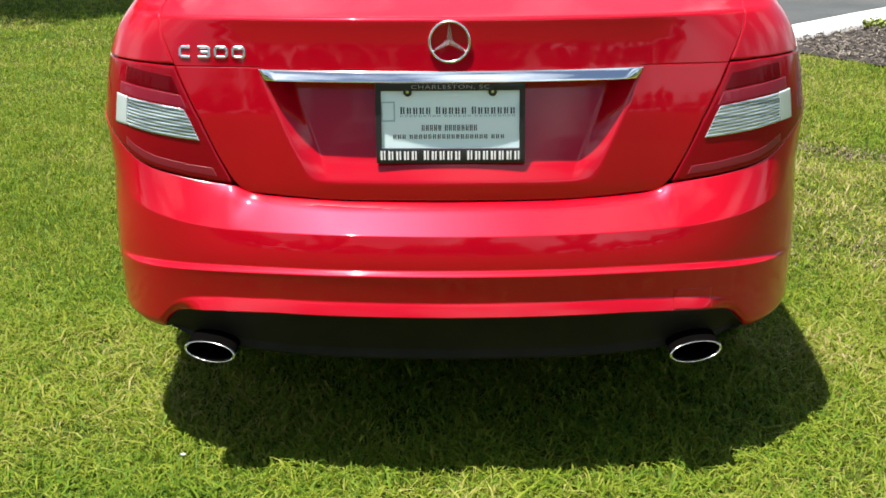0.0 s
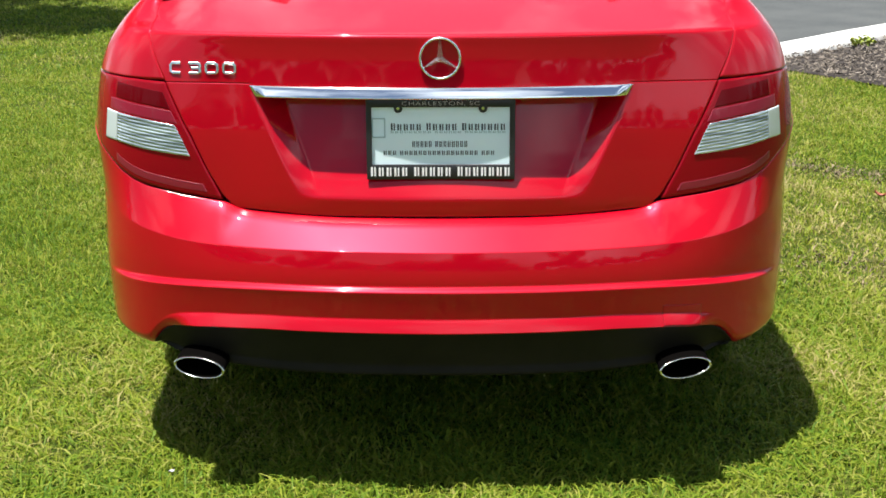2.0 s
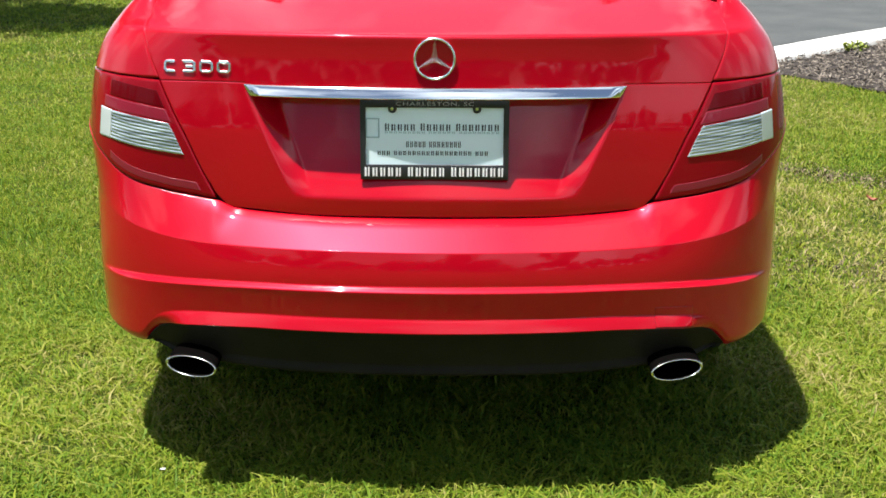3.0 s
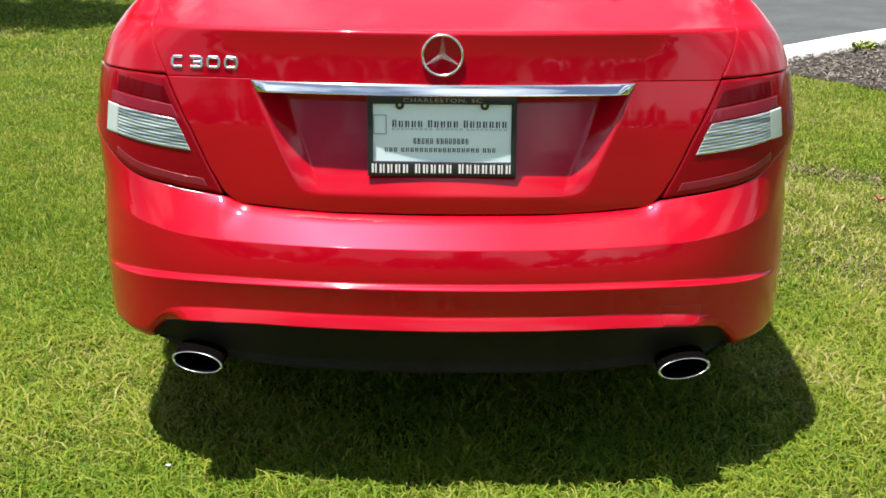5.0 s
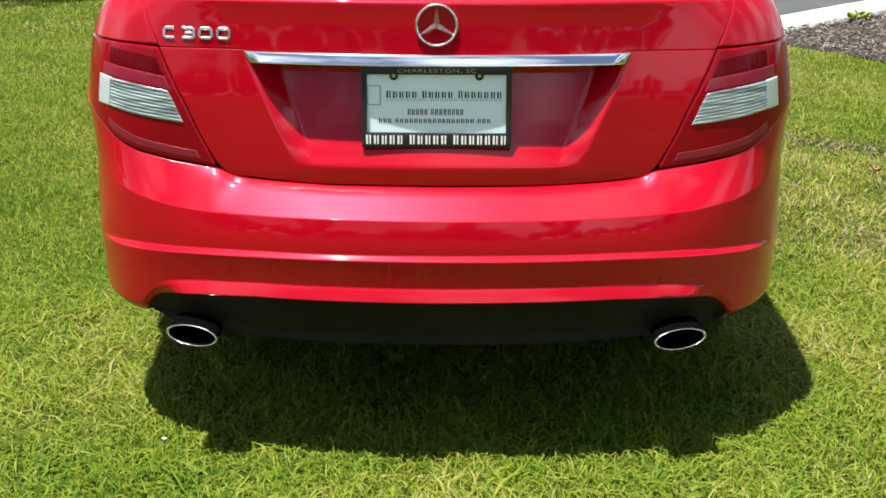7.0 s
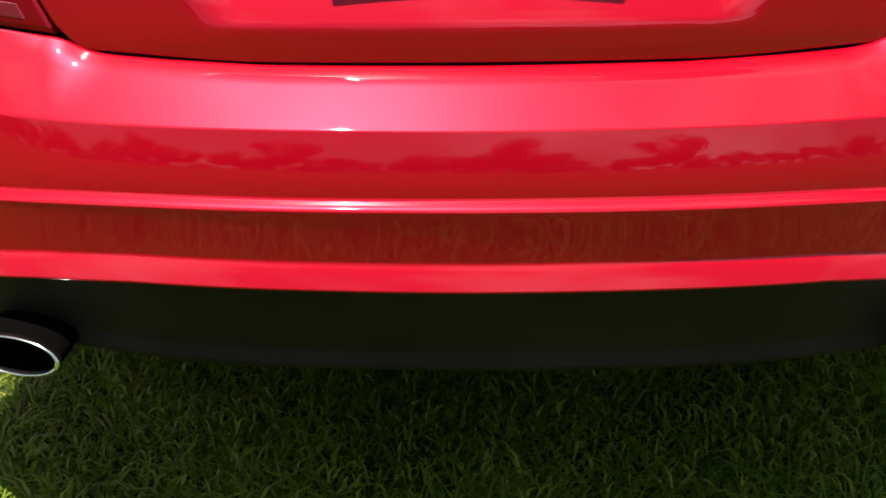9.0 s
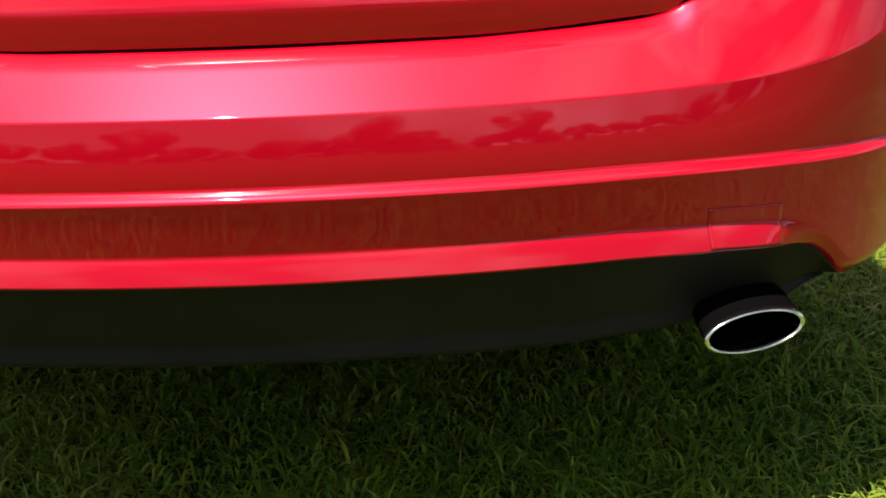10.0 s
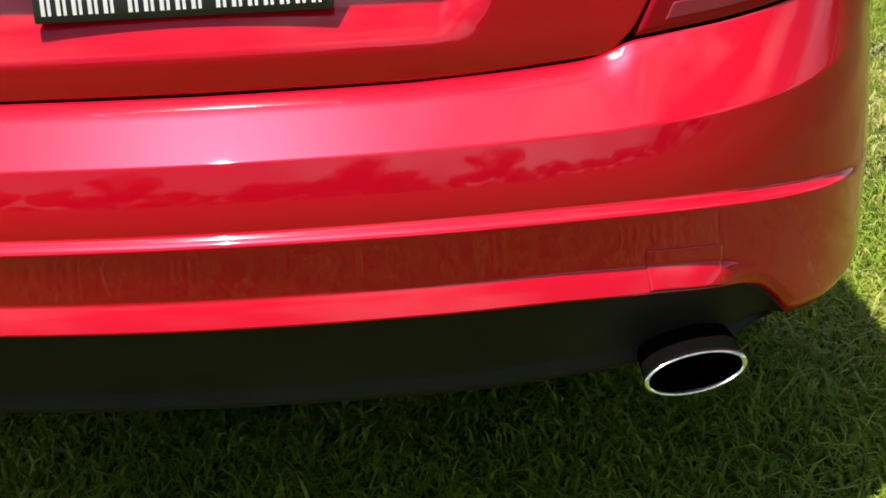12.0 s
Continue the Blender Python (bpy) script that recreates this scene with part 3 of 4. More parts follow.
def body_station(y):
    """Half section of the body below the windows at a distance from the tail: (x, z) from sill to middle line."""
    w = np.interp(y, [1.0, 2.2, 3.6, 4.2, 4.45, 4.58], [0.876, 0.884, 0.880, 0.845, 0.74, 0.45])
    top = np.interp(y, [1.0, 1.6, 2.8, 3.2, 3.9, 4.35, 4.58], [1.045, 1.03, 1.00, 0.98, 0.93, 0.84, 0.62])
    belt = np.interp(y, [1.0, 1.6, 2.8, 3.2, 3.9, 4.35, 4.58], [0.985, 0.97, 0.94, 0.92, 0.86, 0.77, 0.58])
    low = np.interp(y, [1.0, 2.0, 3.5, 4.3, 4.58], [0.20, 0.19, 0.19, 0.20, 0.28])
    return [(w * 0.93, low), (w * 0.985, low + 0.08), (w, 0.45 if y < 4.4 else 0.42), (w, 0.60 if y < 4.4 else 0.5), (w * 0.985, belt - 0.13), (w * 0.955, belt - 0.03),
            (w * 0.90, belt + 0.005), (w * 0.72, (belt + top) / 2 + 0.015), (w * 0.4, top), (0, top + 0.008)]


def build_body():
    rows = []
    for y in np.concatenate([np.linspace(0.77, 4.3, 96), np.linspace(4.3, 4.58, 14)[1:]]):
        half = catmull(body_station(y), 6)
        for axle in (REAR_AXLE, FRONT_AXLE):
            d = abs(y - axle)
            if d < 0.36:
                arch = WHEEL_R + math.sqrt(0.36**2 - d * d)
                keep = half[:, 1] < arch
                half[keep, 1] = np.maximum(half[keep, 1], arch - 0.001 * np.arange(keep.sum())[::-1])
        full = [(x, y, z) for x, z in half] + [(-x, y, z) for x, z in half[-2::-1]]
        rows.append(full)
    nose = [(x * 0.0, 4.60, 0.5) for x, _, _ in rows[-1]]
    return grid_bm(rows + [nose], flip=True)


part("body_shell", build_body(), PAINT, car)


def build_cabin(mat_z0, mat_z1, grow):
    """Greenhouse: sections between belt and roof."""
    rows = []
    outline_low = [(0.60, 0.68), (0.70, 1.10), (0.77, 2.0), (0.74, 2.75), (0.60, 3.28)]
    outline_high = [(0.50, 1.50), (0.545, 1.75), (0.55, 2.1), (0.53, 2.35), (0.44, 2.55)]
    lo, hi = catmull(outline_low, 8), catmull(outline_high, 8)
    for t in np.linspace(mat_z0, mat_z1, 8):
        p = lo + (hi - lo) * t
        z = 0.98 + 0.42 * t
        x = p[:, 0] + grow + 0.03 * math.sin(math.pi * t)
        right = np.stack([x, p[:, 1] , 0 * x + z], 1)
        ends = right.copy()[::-1]
        ends[:, 0] *= -1
        rows.append(np.concatenate([right, ends]))
    return grid_bm(rows, closed=True)


part("window_glass", build_cabin(0.0, 1.0, 0.0), GLASS_DARK, car, "dark tinted glass")


def build_roof():
    rows = []
    hi = catmull([(0.50, 1.50), (0.545, 1.75), (0.55, 2.1), (0.53, 2.35), (0.44, 2.55)], 8)
    for x, y in hi:
        u = np.linspace(-1, 1, 21)
        rows.append([(x * 1.02 * a, y, 1.40 + 0.05 * (1 - a * a) ** 0.8) for a in u])
    return panel_bm(np.array(rows), depth=0.03)


part("roof", build_roof(), PAINT, car)
for x0, y0, x1, y1 in ((0.68, 0.80, 0.51, 1.50), (0.62, 3.26, 0.46, 2.55)):
    for sign in (-1, 1):
        rows = []
        for t in np.linspace(0, 1, 10):
            cx, cy, cz = x0 + (x1 - x0) * t + 0.02, y0 + (y1 - y0) * t, 0.97 + 0.44 * t
            wide = 0.28 if y0 < 1 else 0.06
            rows.append([(sign * (cx + 0.03 * math.sin(math.pi * t) + 0.012 * math.cos(a)), cy + (wide if a < 3.2 else wide) * 0.5 * math.sin(a), cz) for a in np.linspace(0, 2 * math.pi, 12, endpoint=False)])
        part("roof_pillar", grid_bm(rows, closed=True, flip=sign < 0), PAINT, car)


def build_wheel():
    rim_rows = [(0.215, -0.10), (0.225, -0.105), (0.225, -0.095), (0.205, -0.085), (0.19, -0.04), (0.10, -0.07), (0.05, -0.085), (0.002, -0.088)]
    tyre_rows = [(0.222, 0.10), (0.25, 0.112), (0.295, 0.108), (0.314, 0.09), (0.316, 0.0), (0.314, -0.09), (0.295, -0.108), (0.25, -0.112), (0.222, -0.10)]

    def lathe(rows):
        return grid_bm([[(x, r * math.cos(a), r * math.sin(a)) for a in np.linspace(0, 2 * math.pi, 48, endpoint=False)] for r, x in rows], closed=True)

    return lathe(tyre_rows), lathe(rim_rows)


for sign in (-1, 1):
    for y in (REAR_AXLE, FRONT_AXLE):
        t_bm, r_bm = build_wheel()
        tyre = part("wheel", t_bm, RUBBER, car, "black tyre on a silver rim")
        tyre.location = (sign * 0.742, y, WHEEL_R - 0.042)
        rim = part("rim", r_bm, STEEL, tyre)
        if sign > 0:
            tyre.rotation_euler = (0, 0, math.pi)

def build_deck():
    rows = []
    for y in np.linspace(0.36, 1.05, 14):
        level = float(np.interp(y, [0.36, 0.50, 0.60], [1.020, 1.030, 1.0385]))
        half = float(np.interp(y, [0.34, 0.42, 0.55, 1.05], [0.66, 0.70, 0.755, 0.775]))
        rows.append([(half * u, y, level - 0.012 * u ** 4 + 0.045 * float(smooth01(0.72, 1.0, abs(u)) * smooth01(0.42, 0.60, y))) for u in np.linspace(-1, 1, 33)])
    return panel_bm(np.array(rows))


part("rear_deck", build_deck(), PAINT, car)
bm = box_bm(-0.60, 0.60, 0.34, 4.3, 0.21, 0.42, 0.04)
part("underbody", bm, DARK, car)

# ---- ground, kerb, road, bed ----
GROUND_Z = -0.038
LAY = Matrix.Translation((-0.0014, 0.070, GROUND_Z)) @ Matrix.Diagonal((1.028, 1.028, 1, 1))


def laid(ob):
    """Puts a piece of the ground, or what lies on it, down at the lawn's level."""
    ob.matrix_basis = LAY @ ob.matrix_basis
    return ob


KERB = catmull([(12.0, 14.6), (8.0, 11.6), (5.4, 9.35), (3.55, 7.68), (2.42, 6.58), (1.75, 6.28), (1.1, 6.6), (0.75, 7.6), (0.6, 9.2), (0.55, 14.0), (0.5, 30.0), (0.5, 60.0)], 12)


def along(line, off):
    """The line moved sideways, to its right as one walks along it."""
    d = np.gradient(line, axis=0)
    d /= np.linalg.norm(d, axis=1, keepdims=True)
    return line + np.stack([d[:, 1], -d[:, 0]], 1) * off


def build_kerb():
    rows = []
    for off, z in ((-0.1, -0.05), (-0.1, 0.045), (-0.085, 0.06), (0.22, 0.062), (0.25, 0.05), (0.28, -0.02), (0.34, -0.035), (0.34, -0.2)):
        p = along(KERB, off)
        rows.append([(x, y, z) for x, y in p])
    return grid_bm(rows, flip=True)


tagged(laid(part("kerb", build_kerb(), CONCRETE)), "sunlit pale concrete kerb and gutter", "kerb", kind="structure")


def build_road():
    """Asphalt beyond the gutter: fans out from the kerb's line."""
    p = along(KERB, 0.33)
    rows = [[(x, y, -0.038) for x, y in p], [(x + (90 - x) * 0.3, y + (110 - y) * 0.3, -0.038) for x, y in p], [(90, 110, -0.038) for x, y in p]]
    return grid_bm(rows, flip=True)


tagged(laid(part("road", build_road(), ASPHALT)), "grey asphalt road beyond the kerb", "road", kind="structure")


def build_ground():
    """The lawn sheet: level, and lowered under the road."""
    from_kerb = along(KERB, 0.05)
    xs = np.concatenate([np.linspace(-150, -6, 16), np.linspace(-6, 6, 121)[1:], np.linspace(6, 150, 16)[1:]])
    ys = np.concatenate([np.linspace(-150, -3, 16), np.linspace(-3, 12, 151)[1:], np.linspace(12, 150, 16)[1:]])
    rows = []
    kx, ky = from_kerb[:, 0], from_kerb[:, 1]
    line = along(KERB, 0.2)
    for y in ys:
        row = []
        for x in xs:
            z = 0.006 * noise.noise((x * 1.3, y * 1.3, 0)) if abs(x) < 8 and abs(y) < 14 else 0.0
            if x > 0 and y > 5:
                d2 = (line[:, 0] - x) ** 2 + (line[:, 1] - y) ** 2
                k = int(np.argmin(d2))
                k = min(max(k, 1), len(line) - 2)
                t = line[k + 1] - line[k - 1]
                side = t[0] * (y - line[k, 1]) - t[1] * (x - line[k, 0])
                if side < 0:
                    z = -0.12
            row.append((x, y, z))
        rows.append(row)
    return grid_bm(rows)


ground = tagged(laid(part("ground", build_ground(), GRASS_SOIL)), "sunlit green and yellowing lawn", "lawn", kind="structure")


def blade_material():
    """Grass: green to straw, by blade and by patch, and letting some light through."""
    m = bpy.data.materials.new("grass_blades")
    m.use_nodes = True
    nt = m.node_tree
    b = nt.nodes["Principled BSDF"]
    b.inputs["Roughness"].default_value = 0.5
    b.inputs["Specular IOR Level"].default_value = 0.12
    geo, co = nt.nodes.new("ShaderNodeNewGeometry"), nt.nodes.new("ShaderNodeTexCoord")
    patch = nt.nodes.new("ShaderNodeTexNoise")
    patch.inputs["Scale"].default_value, patch.inputs["Detail"].default_value = 1.1, 5
    nt.links.new(co.outputs["Object"], patch.inputs["Vector"])
    add = nt.nodes.new("ShaderNodeMath")
    add.operation = "MULTIPLY_ADD"
    add.inputs[1].default_value = 0.66
    nt.links.new(geo.outputs["Random Per Island"], add.inputs[0])
    scaled = nt.nodes.new("ShaderNodeMapRange")
    scaled.inputs["From Min"].default_value, scaled.inputs["From Max"].default_value = 0.3, 0.7
    scaled.inputs["To Min"].default_value, scaled.inputs["To Max"].default_value = -0.06, 0.36
    nt.links.new(patch.outputs["Fac"], scaled.inputs[0])
    sep, dry, both = nt.nodes.new("ShaderNodeSeparateXYZ"), nt.nodes.new("ShaderNodeMapRange"), nt.nodes.new("ShaderNodeMath")
    nt.links.new(co.outputs["Object"], sep.inputs[0])
    dry.inputs["From Min"].default_value, dry.inputs["From Max"].default_value = 0.75, 1.5
    dry.inputs["To Min"].default_value, dry.inputs["To Max"].default_value = -0.03, 0.24
    nt.links.new(sep.outputs[0], dry.inputs[0])
    nt.links.new(scaled.outputs[0], both.inputs[0])
    fade, dry_here = nt.nodes.new("ShaderNodeMapRange"), nt.nodes.new("ShaderNodeMath")
    fade.inputs["From Min"].default_value, fade.inputs["From Max"].default_value = 2.2, 3.2
    fade.inputs["To Min"].default_value, fade.inputs["To Max"].default_value = 1.0, 0.3
    nt.links.new(sep.outputs[1], fade.inputs[0])
    dry_here.operation = "MULTIPLY"
    nt.links.new(dry.outputs[0], dry_here.inputs[0])
    nt.links.new(fade.outputs[0], dry_here.inputs[1])
    nt.links.new(dry_here.outputs[0], both.inputs[1])
    nt.links.new(both.outputs[0], add.inputs[2])
    ramp = nt.nodes.new("ShaderNodeValToRGB")
    el = ramp.color_ramp.elements
    el[0].position, el[0].color = 0.0, (0.066, 0.152, 0.016, 1)
    el[1].position, el[1].color = 1.0, (0.46, 0.38, 0.19, 1)
    for pos, c in ((0.35, (0.142, 0.225, 0.019, 1)), (0.64, (0.255, 0.298, 0.030, 1)), (0.84, (0.36, 0.34, 0.10, 1))):
        e = el.new(pos)
        e.color = c
    nt.links.new(add.outputs[0], ramp.inputs[0])
    nt.links.new(ramp.outputs[0], b.inputs["Base Color"])
    tr = nt.nodes.new("ShaderNodeBsdfTranslucent")
    nt.links.new(ramp.outputs[0], tr.inputs["Color"])
    mix = nt.nodes.new("ShaderNodeMixShader")
    mix.inputs[0].default_value = 0.42
    nt.links.new(b.outputs[0], mix.inputs[1])
    nt.links.new(tr.outputs[0], mix.inputs[2])
    nt.links.new(mix.outputs[0], nt.nodes["Material Output"].inputs["Surface"])
    return m


BLADES = blade_material()
KERB_LINE = along(KERB, 0.0)
BED = np.array([(2.10, 6.05), (2.27, 5.93), (2.73, 5.24), (3.3, 4.75), (4.4, 4.3), (6.5, 4.2), (9.0, 5.0), (12.0, 9.0), (12.0, 14.6), (8.0, 11.6), (5.4, 9.35), (3.55, 7.68), (2.42, 6.58), (2.1, 6.4)])


def inside(x, y, poly):
    hit = np.zeros(len(x), bool)
    for (x0, y0), (x1, y1) in zip(poly, np.roll(poly, -1, 0)):
        cross = (y0 > y) != (y1 > y)
        hit ^= cross & (x < (x1 - x0) * (y - y0) / (y1 - y0 + 1e-12) + x0)
    return hit


ROAD_POLY = np.vstack([KERB_LINE, [(60, 60), (60, 30)]])


def bare(x, y):
    """How bare the lawn is: worn strips beside the car."""
    a = np.exp(-(((y - (3.05 - 0.75 * (x - 1.7))) / 0.17) ** 2)) * smooth01(1.3, 1.6, x) * (1 - smooth01(2.0, 2.4, x))
    b = 0.58 * np.exp(-(((y - 1.58 + 0.25 * (x - 1.4)) / 0.27) ** 2)) * smooth01(0.95, 1.2, x)
    return np.clip(a + b, 0, 1)


def grass_mesh(name, rng, count, x0, x1, y0, y1, tall, wide, lean=0.6, dead=False):
    x, y = rng.uniform(x0, x1, count) + rng.normal(0, 0.22, count), rng.uniform(y0, y1, count) + rng.normal(0, 0.22, count)
    keep = ~inside(x, y, BED) & ~inside(x, y, ROAD_POLY) & (rng.random(count) > 0.75 * bare(x, y))
    if dead:
        keep = rng.random(count) < bare(x, y) ** 1.5
    tuft = np.array([noise.noise((float(a) * 5, float(b) * 5, 3.0)) for a, b in zip(x, y)])
    keep &= rng.random(count) < 0.72 + 0.5 * tuft
    x, y, tuft = x[keep], y[keep], tuft[keep]
    n = len(x)
    h = tall * (0.45 + 0.75 * rng.random(n) ** 1.6) * (1 + 0.45 * tuft)
    h = np.where(rng.random(n) < 0.05, h * 1.6, h)
    w = wide * rng.uniform(0.6, 1.25, n)
    th, ph = rng.uniform(0, 2 * np.pi, n), rng.uniform(0, 2 * np.pi, n)
    ln = lean * (0.15 + 1.25 * rng.random(n) ** 1.3)
    dx, dy = np.cos(th), np.sin(th)
    bx, by = np.cos(ph) * w / 2, np.sin(ph) * w / 2
    z0 = -0.006
    v = np.empty((n, 5, 3))
    v[:, 0] = np.stack([x - bx, y - by, 0 * x + z0], 1)
    v[:, 1] = np.stack([x + bx, y + by, 0 * x + z0], 1)
    mx, my, mz = x + dx * h * ln * 0.35, y + dy * h * ln * 0.35, h * 0.6
    v[:, 2] = np.stack([mx + bx * 0.75, my + by * 0.75, mz], 1)
    v[:, 3] = np.stack([mx - bx * 0.75, my - by * 0.75, mz], 1)
    v[:, 4] = np.stack([x + dx * h * ln, y + dy * h * ln, h * (1.0 - 0.32 * np.clip(ln, 0, 1.6))], 1)
    me = bpy.data.meshes.new(name)
    me.vertices.add(n * 5)
    me.vertices.foreach_set("co", v.ravel().astype(np.float32))
    base = np.arange(n)[:, None] * 5
    loops = np.concatenate([base + [0, 1, 2, 3], base + [3, 2, 4]], 1).ravel()
    me.loops.add(n * 7)
    me.loops.foreach_set("vertex_index", loops.astype(np.int32))
    me.polygons.add(n * 2)
    starts = (np.arange(n)[:, None] * 7 + [0, 4]).ravel()
    me.polygons.foreach_set("loop_start", starts.astype(np.int32))
    me.update(calc_edges=True)
    me.materials.append(DEAD if dead else BLADES)
    return laid(new(name, me))


DEAD = material("dead_grass", (0.14, 0.10, 0.06), 0.9)
dn = DEAD.node_tree
dg, dr = dn.nodes.new("ShaderNodeNewGeometry"), dn.nodes.new("ShaderNodeValToRGB")
dr.color_ramp.elements[0].color, dr.color_ramp.elements[1].color = (0.045, 0.032, 0.018, 1), (0.26, 0.20, 0.12, 1)
dn.links.new(dg.outputs["Random Per Island"], dr.inputs[0])
dn.links.new(dr.outputs[0], dn.nodes["Principled BSDF"].inputs["Base Color"])
RNG = np.random.default_rng(7)
tagged(grass_mesh("dead_grass", RNG, 60000, 1.0, 3.6, 0.7, 3.9, 0.022, 0.009, 2.2, True), "brown dead grass in a worn strip", "grass", kind="stuff")
for args in ((160000, -1.5, 1.8, -0.75, 1.3, 0.034, 0.0058, 2.3), (15000, -0.9, 0.9, 1.3, 3.0, 0.04, 0.004), (115000, -3.0, -0.8, 0.9, 4.0, 0.031, 0.0048, 1.6), (98000, 0.8, 3.4, 0.9, 4.6, 0.031, 0.0062, 1.8),
             (60000, -4.2, -0.9, 4.0, 6.0, 0.030, 0.0065, 1.7), (130000, -6.5, -0.9, 6.0, 13.0, 0.032, 0.009, 1.6), (70000, 0.9, 4.5, 4.4, 6.8, 0.029, 0.006, 1.6), (65000, -1.7, 1.9, -2.3, -0.75, 0.030, 0.0055, 1.7), (30000, -3.2, -1.5, -0.75, 0.9, 0.034, 0.0045, 1.5), (26000, 1.8, 3.2, -0.75, 0.9, 0.034, 0.0045, 1.5),
             (90000, -6, 6, -6, -0.75, 0.036, 0.006, 1.5)):
    tagged(grass_mesh("grass", RNG, *args), "short mown grass, green with straw-coloured blades", "grass", kind="stuff")


# ---- mulch bed with a small plant ----
def build_bed():
    bm = bmesh.new()
    bm.faces.new([bm.verts.new((x, y, 0.012)) for x, y in BED])
    bmesh.ops.triangulate(bm, faces=bm.faces[:])
    return bm


tagged(laid(part("mulch_bed", build_bed(), MULCH, smooth=False)), "dark brown bark mulch beside the kerb", "mulch bed", kind="structure")


def build_chips():
    n = 13000
    x, y = RNG.uniform(2.0, 6.5, n * 3), RNG.uniform(4.2, 10.0, n * 3)
    ok = inside(x, y, BED)
    x, y = x[ok][:n], y[ok][:n]
    bm = bmesh.new()
    verts, faces = [], []
    for a, b in zip(x, y):
        m = Matrix.Translation((a, b, 0.012 + 0.035 * RNG.random())) @ Euler((RNG.normal(0, 0.4), RNG.normal(0, 0.4), RNG.uniform(0, 6.3))).to_matrix().to_4x4()
        l, w, t = RNG.uniform(0.014, 0.050), RNG.uniform(0.005, 0.014), RNG.uniform(0.003, 0.008)
        k = len(verts)
        for sx, sy, sz in ((-1, -1, 0), (1, -0.7, 0), (1, 0.7, 0), (-1, 1, 0), (-0.9, -0.8, 1), (0.9, -0.5, 1), (0.9, 0.5, 1), (-0.9, 0.8, 1)):
            verts.append(m @ Vector((sx * l / 2, sy * w / 2, sz * t)))
        faces += [(k + 4, k + 5, k + 6, k + 7), (k, k + 1, k + 5, k + 4), (k + 1, k + 2, k + 6, k + 5), (k + 2, k + 3, k + 7, k + 6), (k + 3, k, k + 4, k + 7)]
    me = bpy.data.meshes.new("bark_chips")
    me.from_pydata(verts, [], faces)
    return me


CHIP = material("bark_chip", (0.2, 0.15, 0.12), 0.9)
nt = CHIP.node_tree
g = nt.nodes.new("ShaderNodeNewGeometry")
rp = nt.nodes.new("ShaderNodeValToRGB")
rp.color_ramp.elements[0].color, rp.color_ramp.elements[1].color = (0.014, 0.010, 0.008, 1), (0.29, 0.245, 0.195, 1)
nt.links.new(g.outputs["Random Per Island"], rp.inputs[0])
nt.links.new(rp.outputs[0], nt.nodes["Principled BSDF"].inputs["Base Color"])
chips = laid(new("bark_chips", build_chips()))
chips.data.materials.append(CHIP)
tagged(chips, "loose brown and grey bark chips", "mulch", kind="stuff")


def leaf_material(name, low, high):
    m = material(name, low, 0.5)
    nt = m.node_tree
    g = nt.nodes.new("ShaderNodeNewGeometry")
    r = nt.nodes.new("ShaderNodeValToRGB")
    r.color_ramp.elements[0].color, r.color_ramp.elements[1].color = (*low, 1), (*high, 1)
    nt.links.new(g.outputs["Random Per Island"], r.inputs[0])
    nt.links.new(r.outputs[0], nt.nodes["Principled BSDF"].inputs["Base Color"])
    return m


LEAF = leaf_material("tree_leaf", (0.03, 0.06, 0.012), (0.085, 0.13, 0.03))
LEAF_YELLOW = leaf_material("shrub_leaf", (0.10, 0.15, 0.012), (0.30, 0.34, 0.04))
BARK = vary(material("bark", (0.1, 0.08, 0.06), 0.9), (0.06, 0.048, 0.038), (0.16, 0.13, 0.10), 6, bump=0.8, bump_scale=25)


def leaves_bm(centres, radii, count, size, rng, flat=0.5):
    verts, faces = [], []
    for _ in range(count):
        k = rng.integers(len(centres))
        d = rng.normal(size=3)
        d /= np.linalg.norm(d)
        p = Vector(np.array(centres[k]) + d * radii[k] * rng.random() ** 0.4 * np.array([1, 1, 0.75]))
        m = Matrix.Translation(p) @ Euler((rng.uniform(-1, 1), rng.uniform(-1, 1), rng.uniform(0, 6.3))).to_matrix().to_4x4()
        l = size * rng.uniform(0.6, 1.4)
        i = len(verts)
        verts += [m @ Vector(v) for v in ((-l / 2, 0, 0), (0, -l * 0.28, 0.08 * l), (l / 2, 0, 0), (0, l * 0.28, 0.08 * l))]
        faces.append((i, i + 1, i + 2, i + 3))
    bm = bmesh.new()
    me = bpy.data.meshes.new("leaves")
    me.from_pydata(verts, [], faces)
    bm.from_mesh(me)
    bpy.data.meshes.remove(me)
    return bm


def limb_rows(path, r0, r1, n=8):
    rows = []
    for k, p in enumerate(path):
        t = k / (len(path) - 1)
        r = r0 + (r1 - r0) * t
        rows.append([(p[0] + r * math.cos(a), p[1] + r * math.sin(a), p[2]) for a in np.linspace(0, 2 * math.pi, n, endpoint=False)])
    return rows


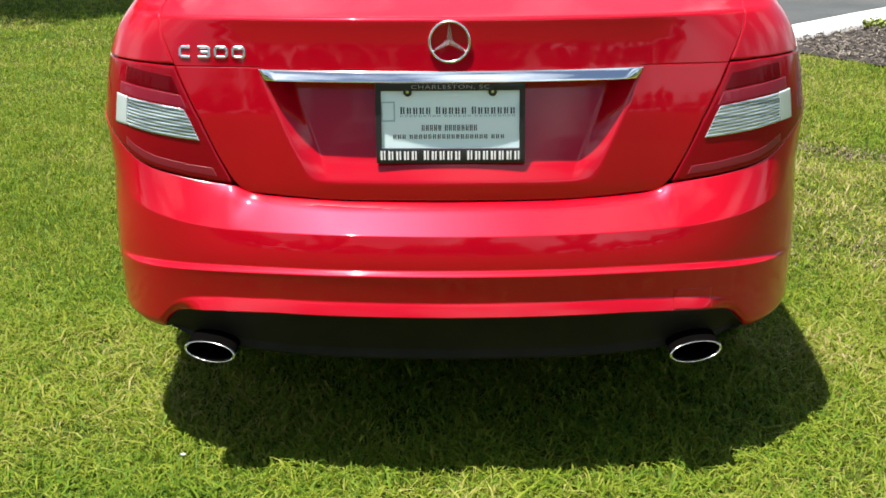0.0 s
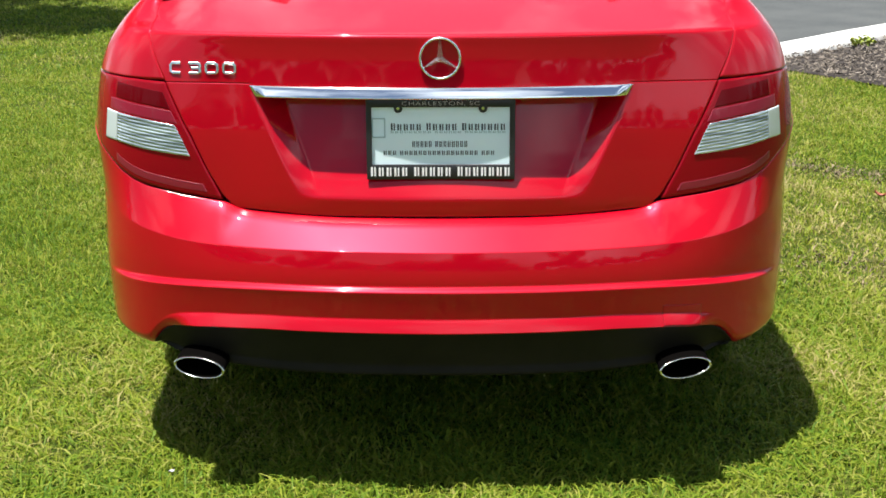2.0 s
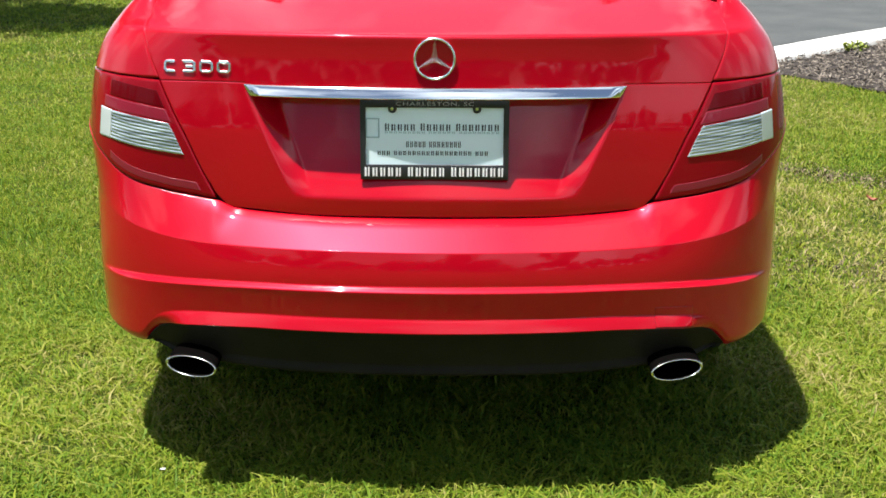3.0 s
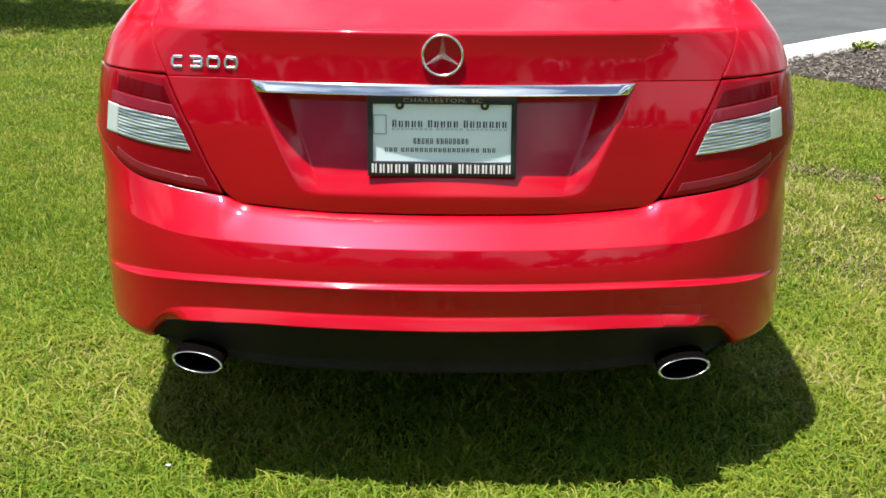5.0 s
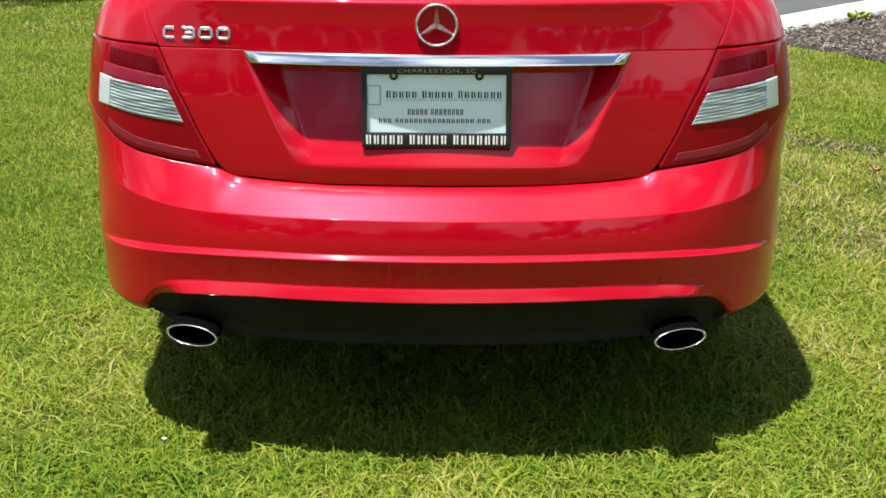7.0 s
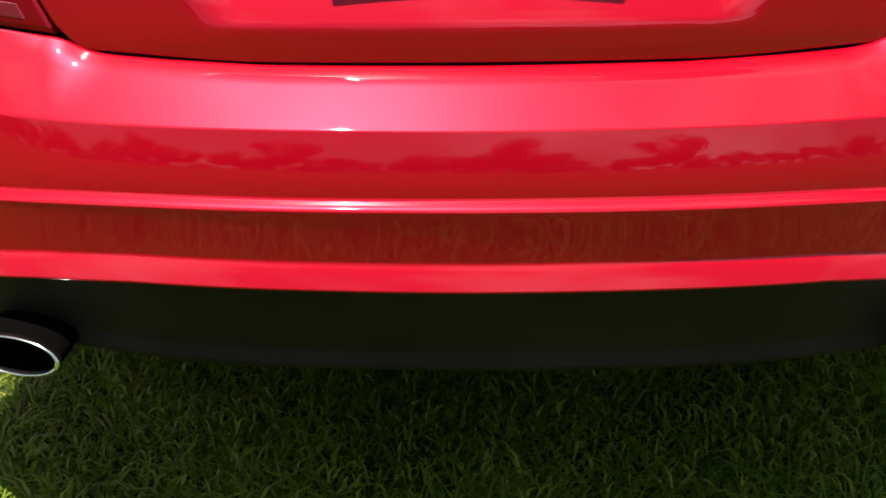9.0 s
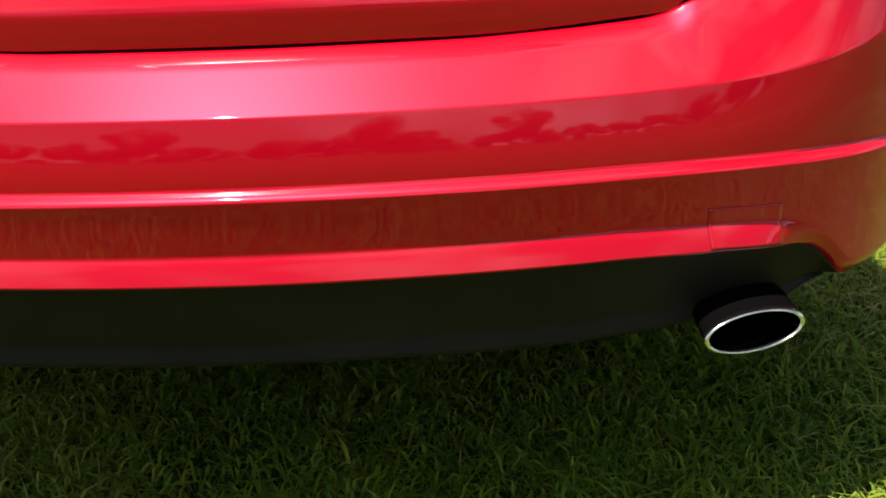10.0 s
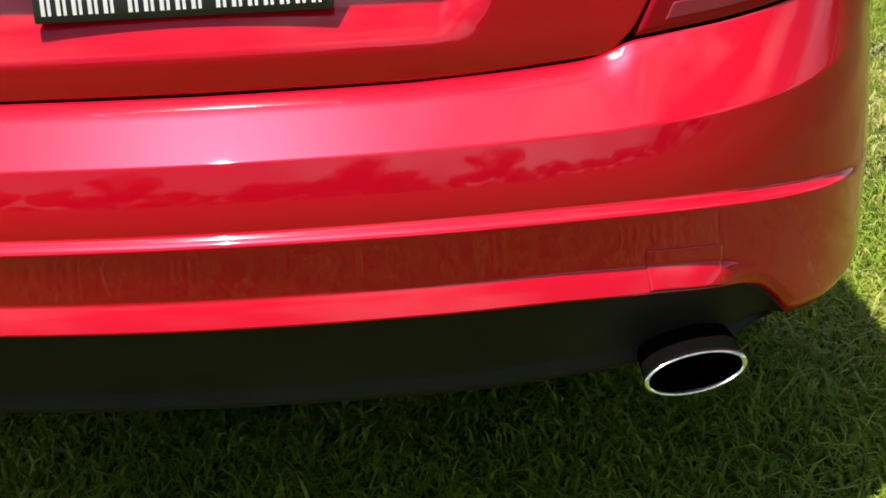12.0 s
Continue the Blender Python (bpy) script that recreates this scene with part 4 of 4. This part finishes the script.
def build_tree(seed, height, spread, leaves, label, size=0.16, bare=0.34):
    """A tree at the origin: tapered trunk, limbs, and a loose crown of leaf clumps."""
    rng = np.random.default_rng(seed)
    root = new("tree")
    tagged(root, label, "tree")
    fork = height * bare
    part("trunk", grid_bm(limb_rows([(0, 0, -0.1), (0.02, 0.02, 0.3), (0.05, -0.03, fork * 0.6), (0.0, 0.05, fork), (0.06, 0.02, height * 0.8)], 0.026 * height, 0.006 * height, 12), closed=True), BARK, root)
    centres, radii = [], []
    for k in range(8):
        a = k * 2.4 + rng.uniform(-0.4, 0.4)
        z = fork + (height - fork) * rng.uniform(0.10, 0.85)
        reach = spread * rng.uniform(0.55, 1.0) * (1.15 - 0.6 * (z - fork) / (height - fork))
        end = (math.cos(a) * reach, math.sin(a) * reach, z)
        part("limb", grid_bm(limb_rows([(0.02, 0.02, fork * 0.95 + 0.2 * (z - fork)), (end[0] * 0.5, end[1] * 0.5, fork + 0.7 * (z - fork)), end], 0.010 * height, 0.003 * height), closed=True), BARK, root)
        for q in (0.55, 0.8, 1.0):
            centres.append((end[0] * q + rng.normal(0, 0.2), end[1] * q + rng.normal(0, 0.2), fork + (z - fork) * (0.5 + 0.5 * q) + rng.normal(0.2, 0.25)))
            radii.append(spread * rng.uniform(0.22, 0.42))
    centres.append((0, 0, height * 0.92))
    radii.append(spread * 0.4)
    part("crown", leaves_bm(centres, radii, leaves, size, rng), LEAF, root, "loose green leaves", smooth=False)
    return root


shade_tree = build_tree(11, 9.0, 4.2, 9000, "leafy tree at the edge of the lawn", 0.22)
shade_tree.location = (-7.15, 9.6, GROUND_Z)
row_tree = build_tree(5, 8.5, 4.2, 9000, "leafy tree in the row behind the lawn", 0.34, 0.06)
row_tree.location = (-9.0, -82.0, GROUND_Z)
row_tree["group"] = "trees behind the lawn"
TREE_RNG = np.random.default_rng(21)
for x, y, turn, k in ((13.0, -40.0, 60, 0.8), (2.6, -36.0, 120, 0.75), (-15.0, -44.0, 20, 0.85)):
    c = copy_thing(row_tree, pose(x, y, GROUND_Z, 0, 0, turn))
    c.scale = (k, k, k)
for k in range(104):
    a = radians(-200 + k * 2.15 + TREE_RNG.uniform(-1.2, 1.2))
    far = TREE_RNG.uniform(58, 84)
    c = copy_thing(row_tree, pose(math.cos(a) * far, -2 + math.sin(a) * far, GROUND_Z, 0, 0, TREE_RNG.uniform(0, 360)))
    c.scale = [TREE_RNG.uniform(0.5, 0.95)] * 3


def build_shrub():
    rng = np.random.default_rng(3)
    return leaves_bm([(0, 0, 0.06), (0.06, 0.03, 0.05), (-0.05, 0.04, 0.045)], [0.065, 0.05, 0.04], 90, 0.042, rng)


shrub = tagged(part("shrub", build_shrub(), LEAF_YELLOW, smooth=False), "small yellow-green plant in the mulch bed", "plant")
shrub.matrix_basis = LAY @ pose(3.1, 6.9, 0.02)


def build_scrap():
    rng = np.random.default_rng(9)
    rows = [[(0.006 * (i / 3 - 0.5) * 2 + rng.normal(0, 0.001), 0.0045 * (j / 3 - 0.5) * 2 + rng.normal(0, 0.001), 0.002 + abs(rng.normal(0, 0.0015))) for i in range(4)] for j in range(4)]
    return panel_bm(np.array(rows), depth=0.0008, lip=0.0003)


scrap = tagged(part("paper_scrap", build_scrap(), LETTER_GREY), "crumpled white paper scrap in the grass", "litter")
scrap.matrix_basis = LAY @ pose(-0.626, 0.017, 0.022)


def build_leaf():
    """A dry leaf, curled up along its rib."""
    rows = []
    for t in np.linspace(0, 1, 9):
        half = 0.014 * math.sin(math.pi * t) ** 0.7 + 0.0006
        rows.append([(half * u, 0.045 * (t - 0.5), 0.004 + 0.010 * abs(u) ** 1.5 + 0.006 * (t - 0.4) ** 2 * 8) for u in np.linspace(-1, 1, 7)])
    return panel_bm(np.array(rows), depth=0.0006, lip=0.0002)


DRY_LEAF = vary(material("dry_leaf", (0.3, 0.06, 0.04), 0.6), (0.16, 0.035, 0.02), (0.38, 0.10, 0.06), 60)
leaf = tagged(part("fallen_leaf", build_leaf(), DRY_LEAF), "curled reddish-brown dry leaf lying on the lawn", "leaf")
leaf.matrix_basis = LAY @ pose(1.80, 2.47, 0.020, 0, 0, 65)
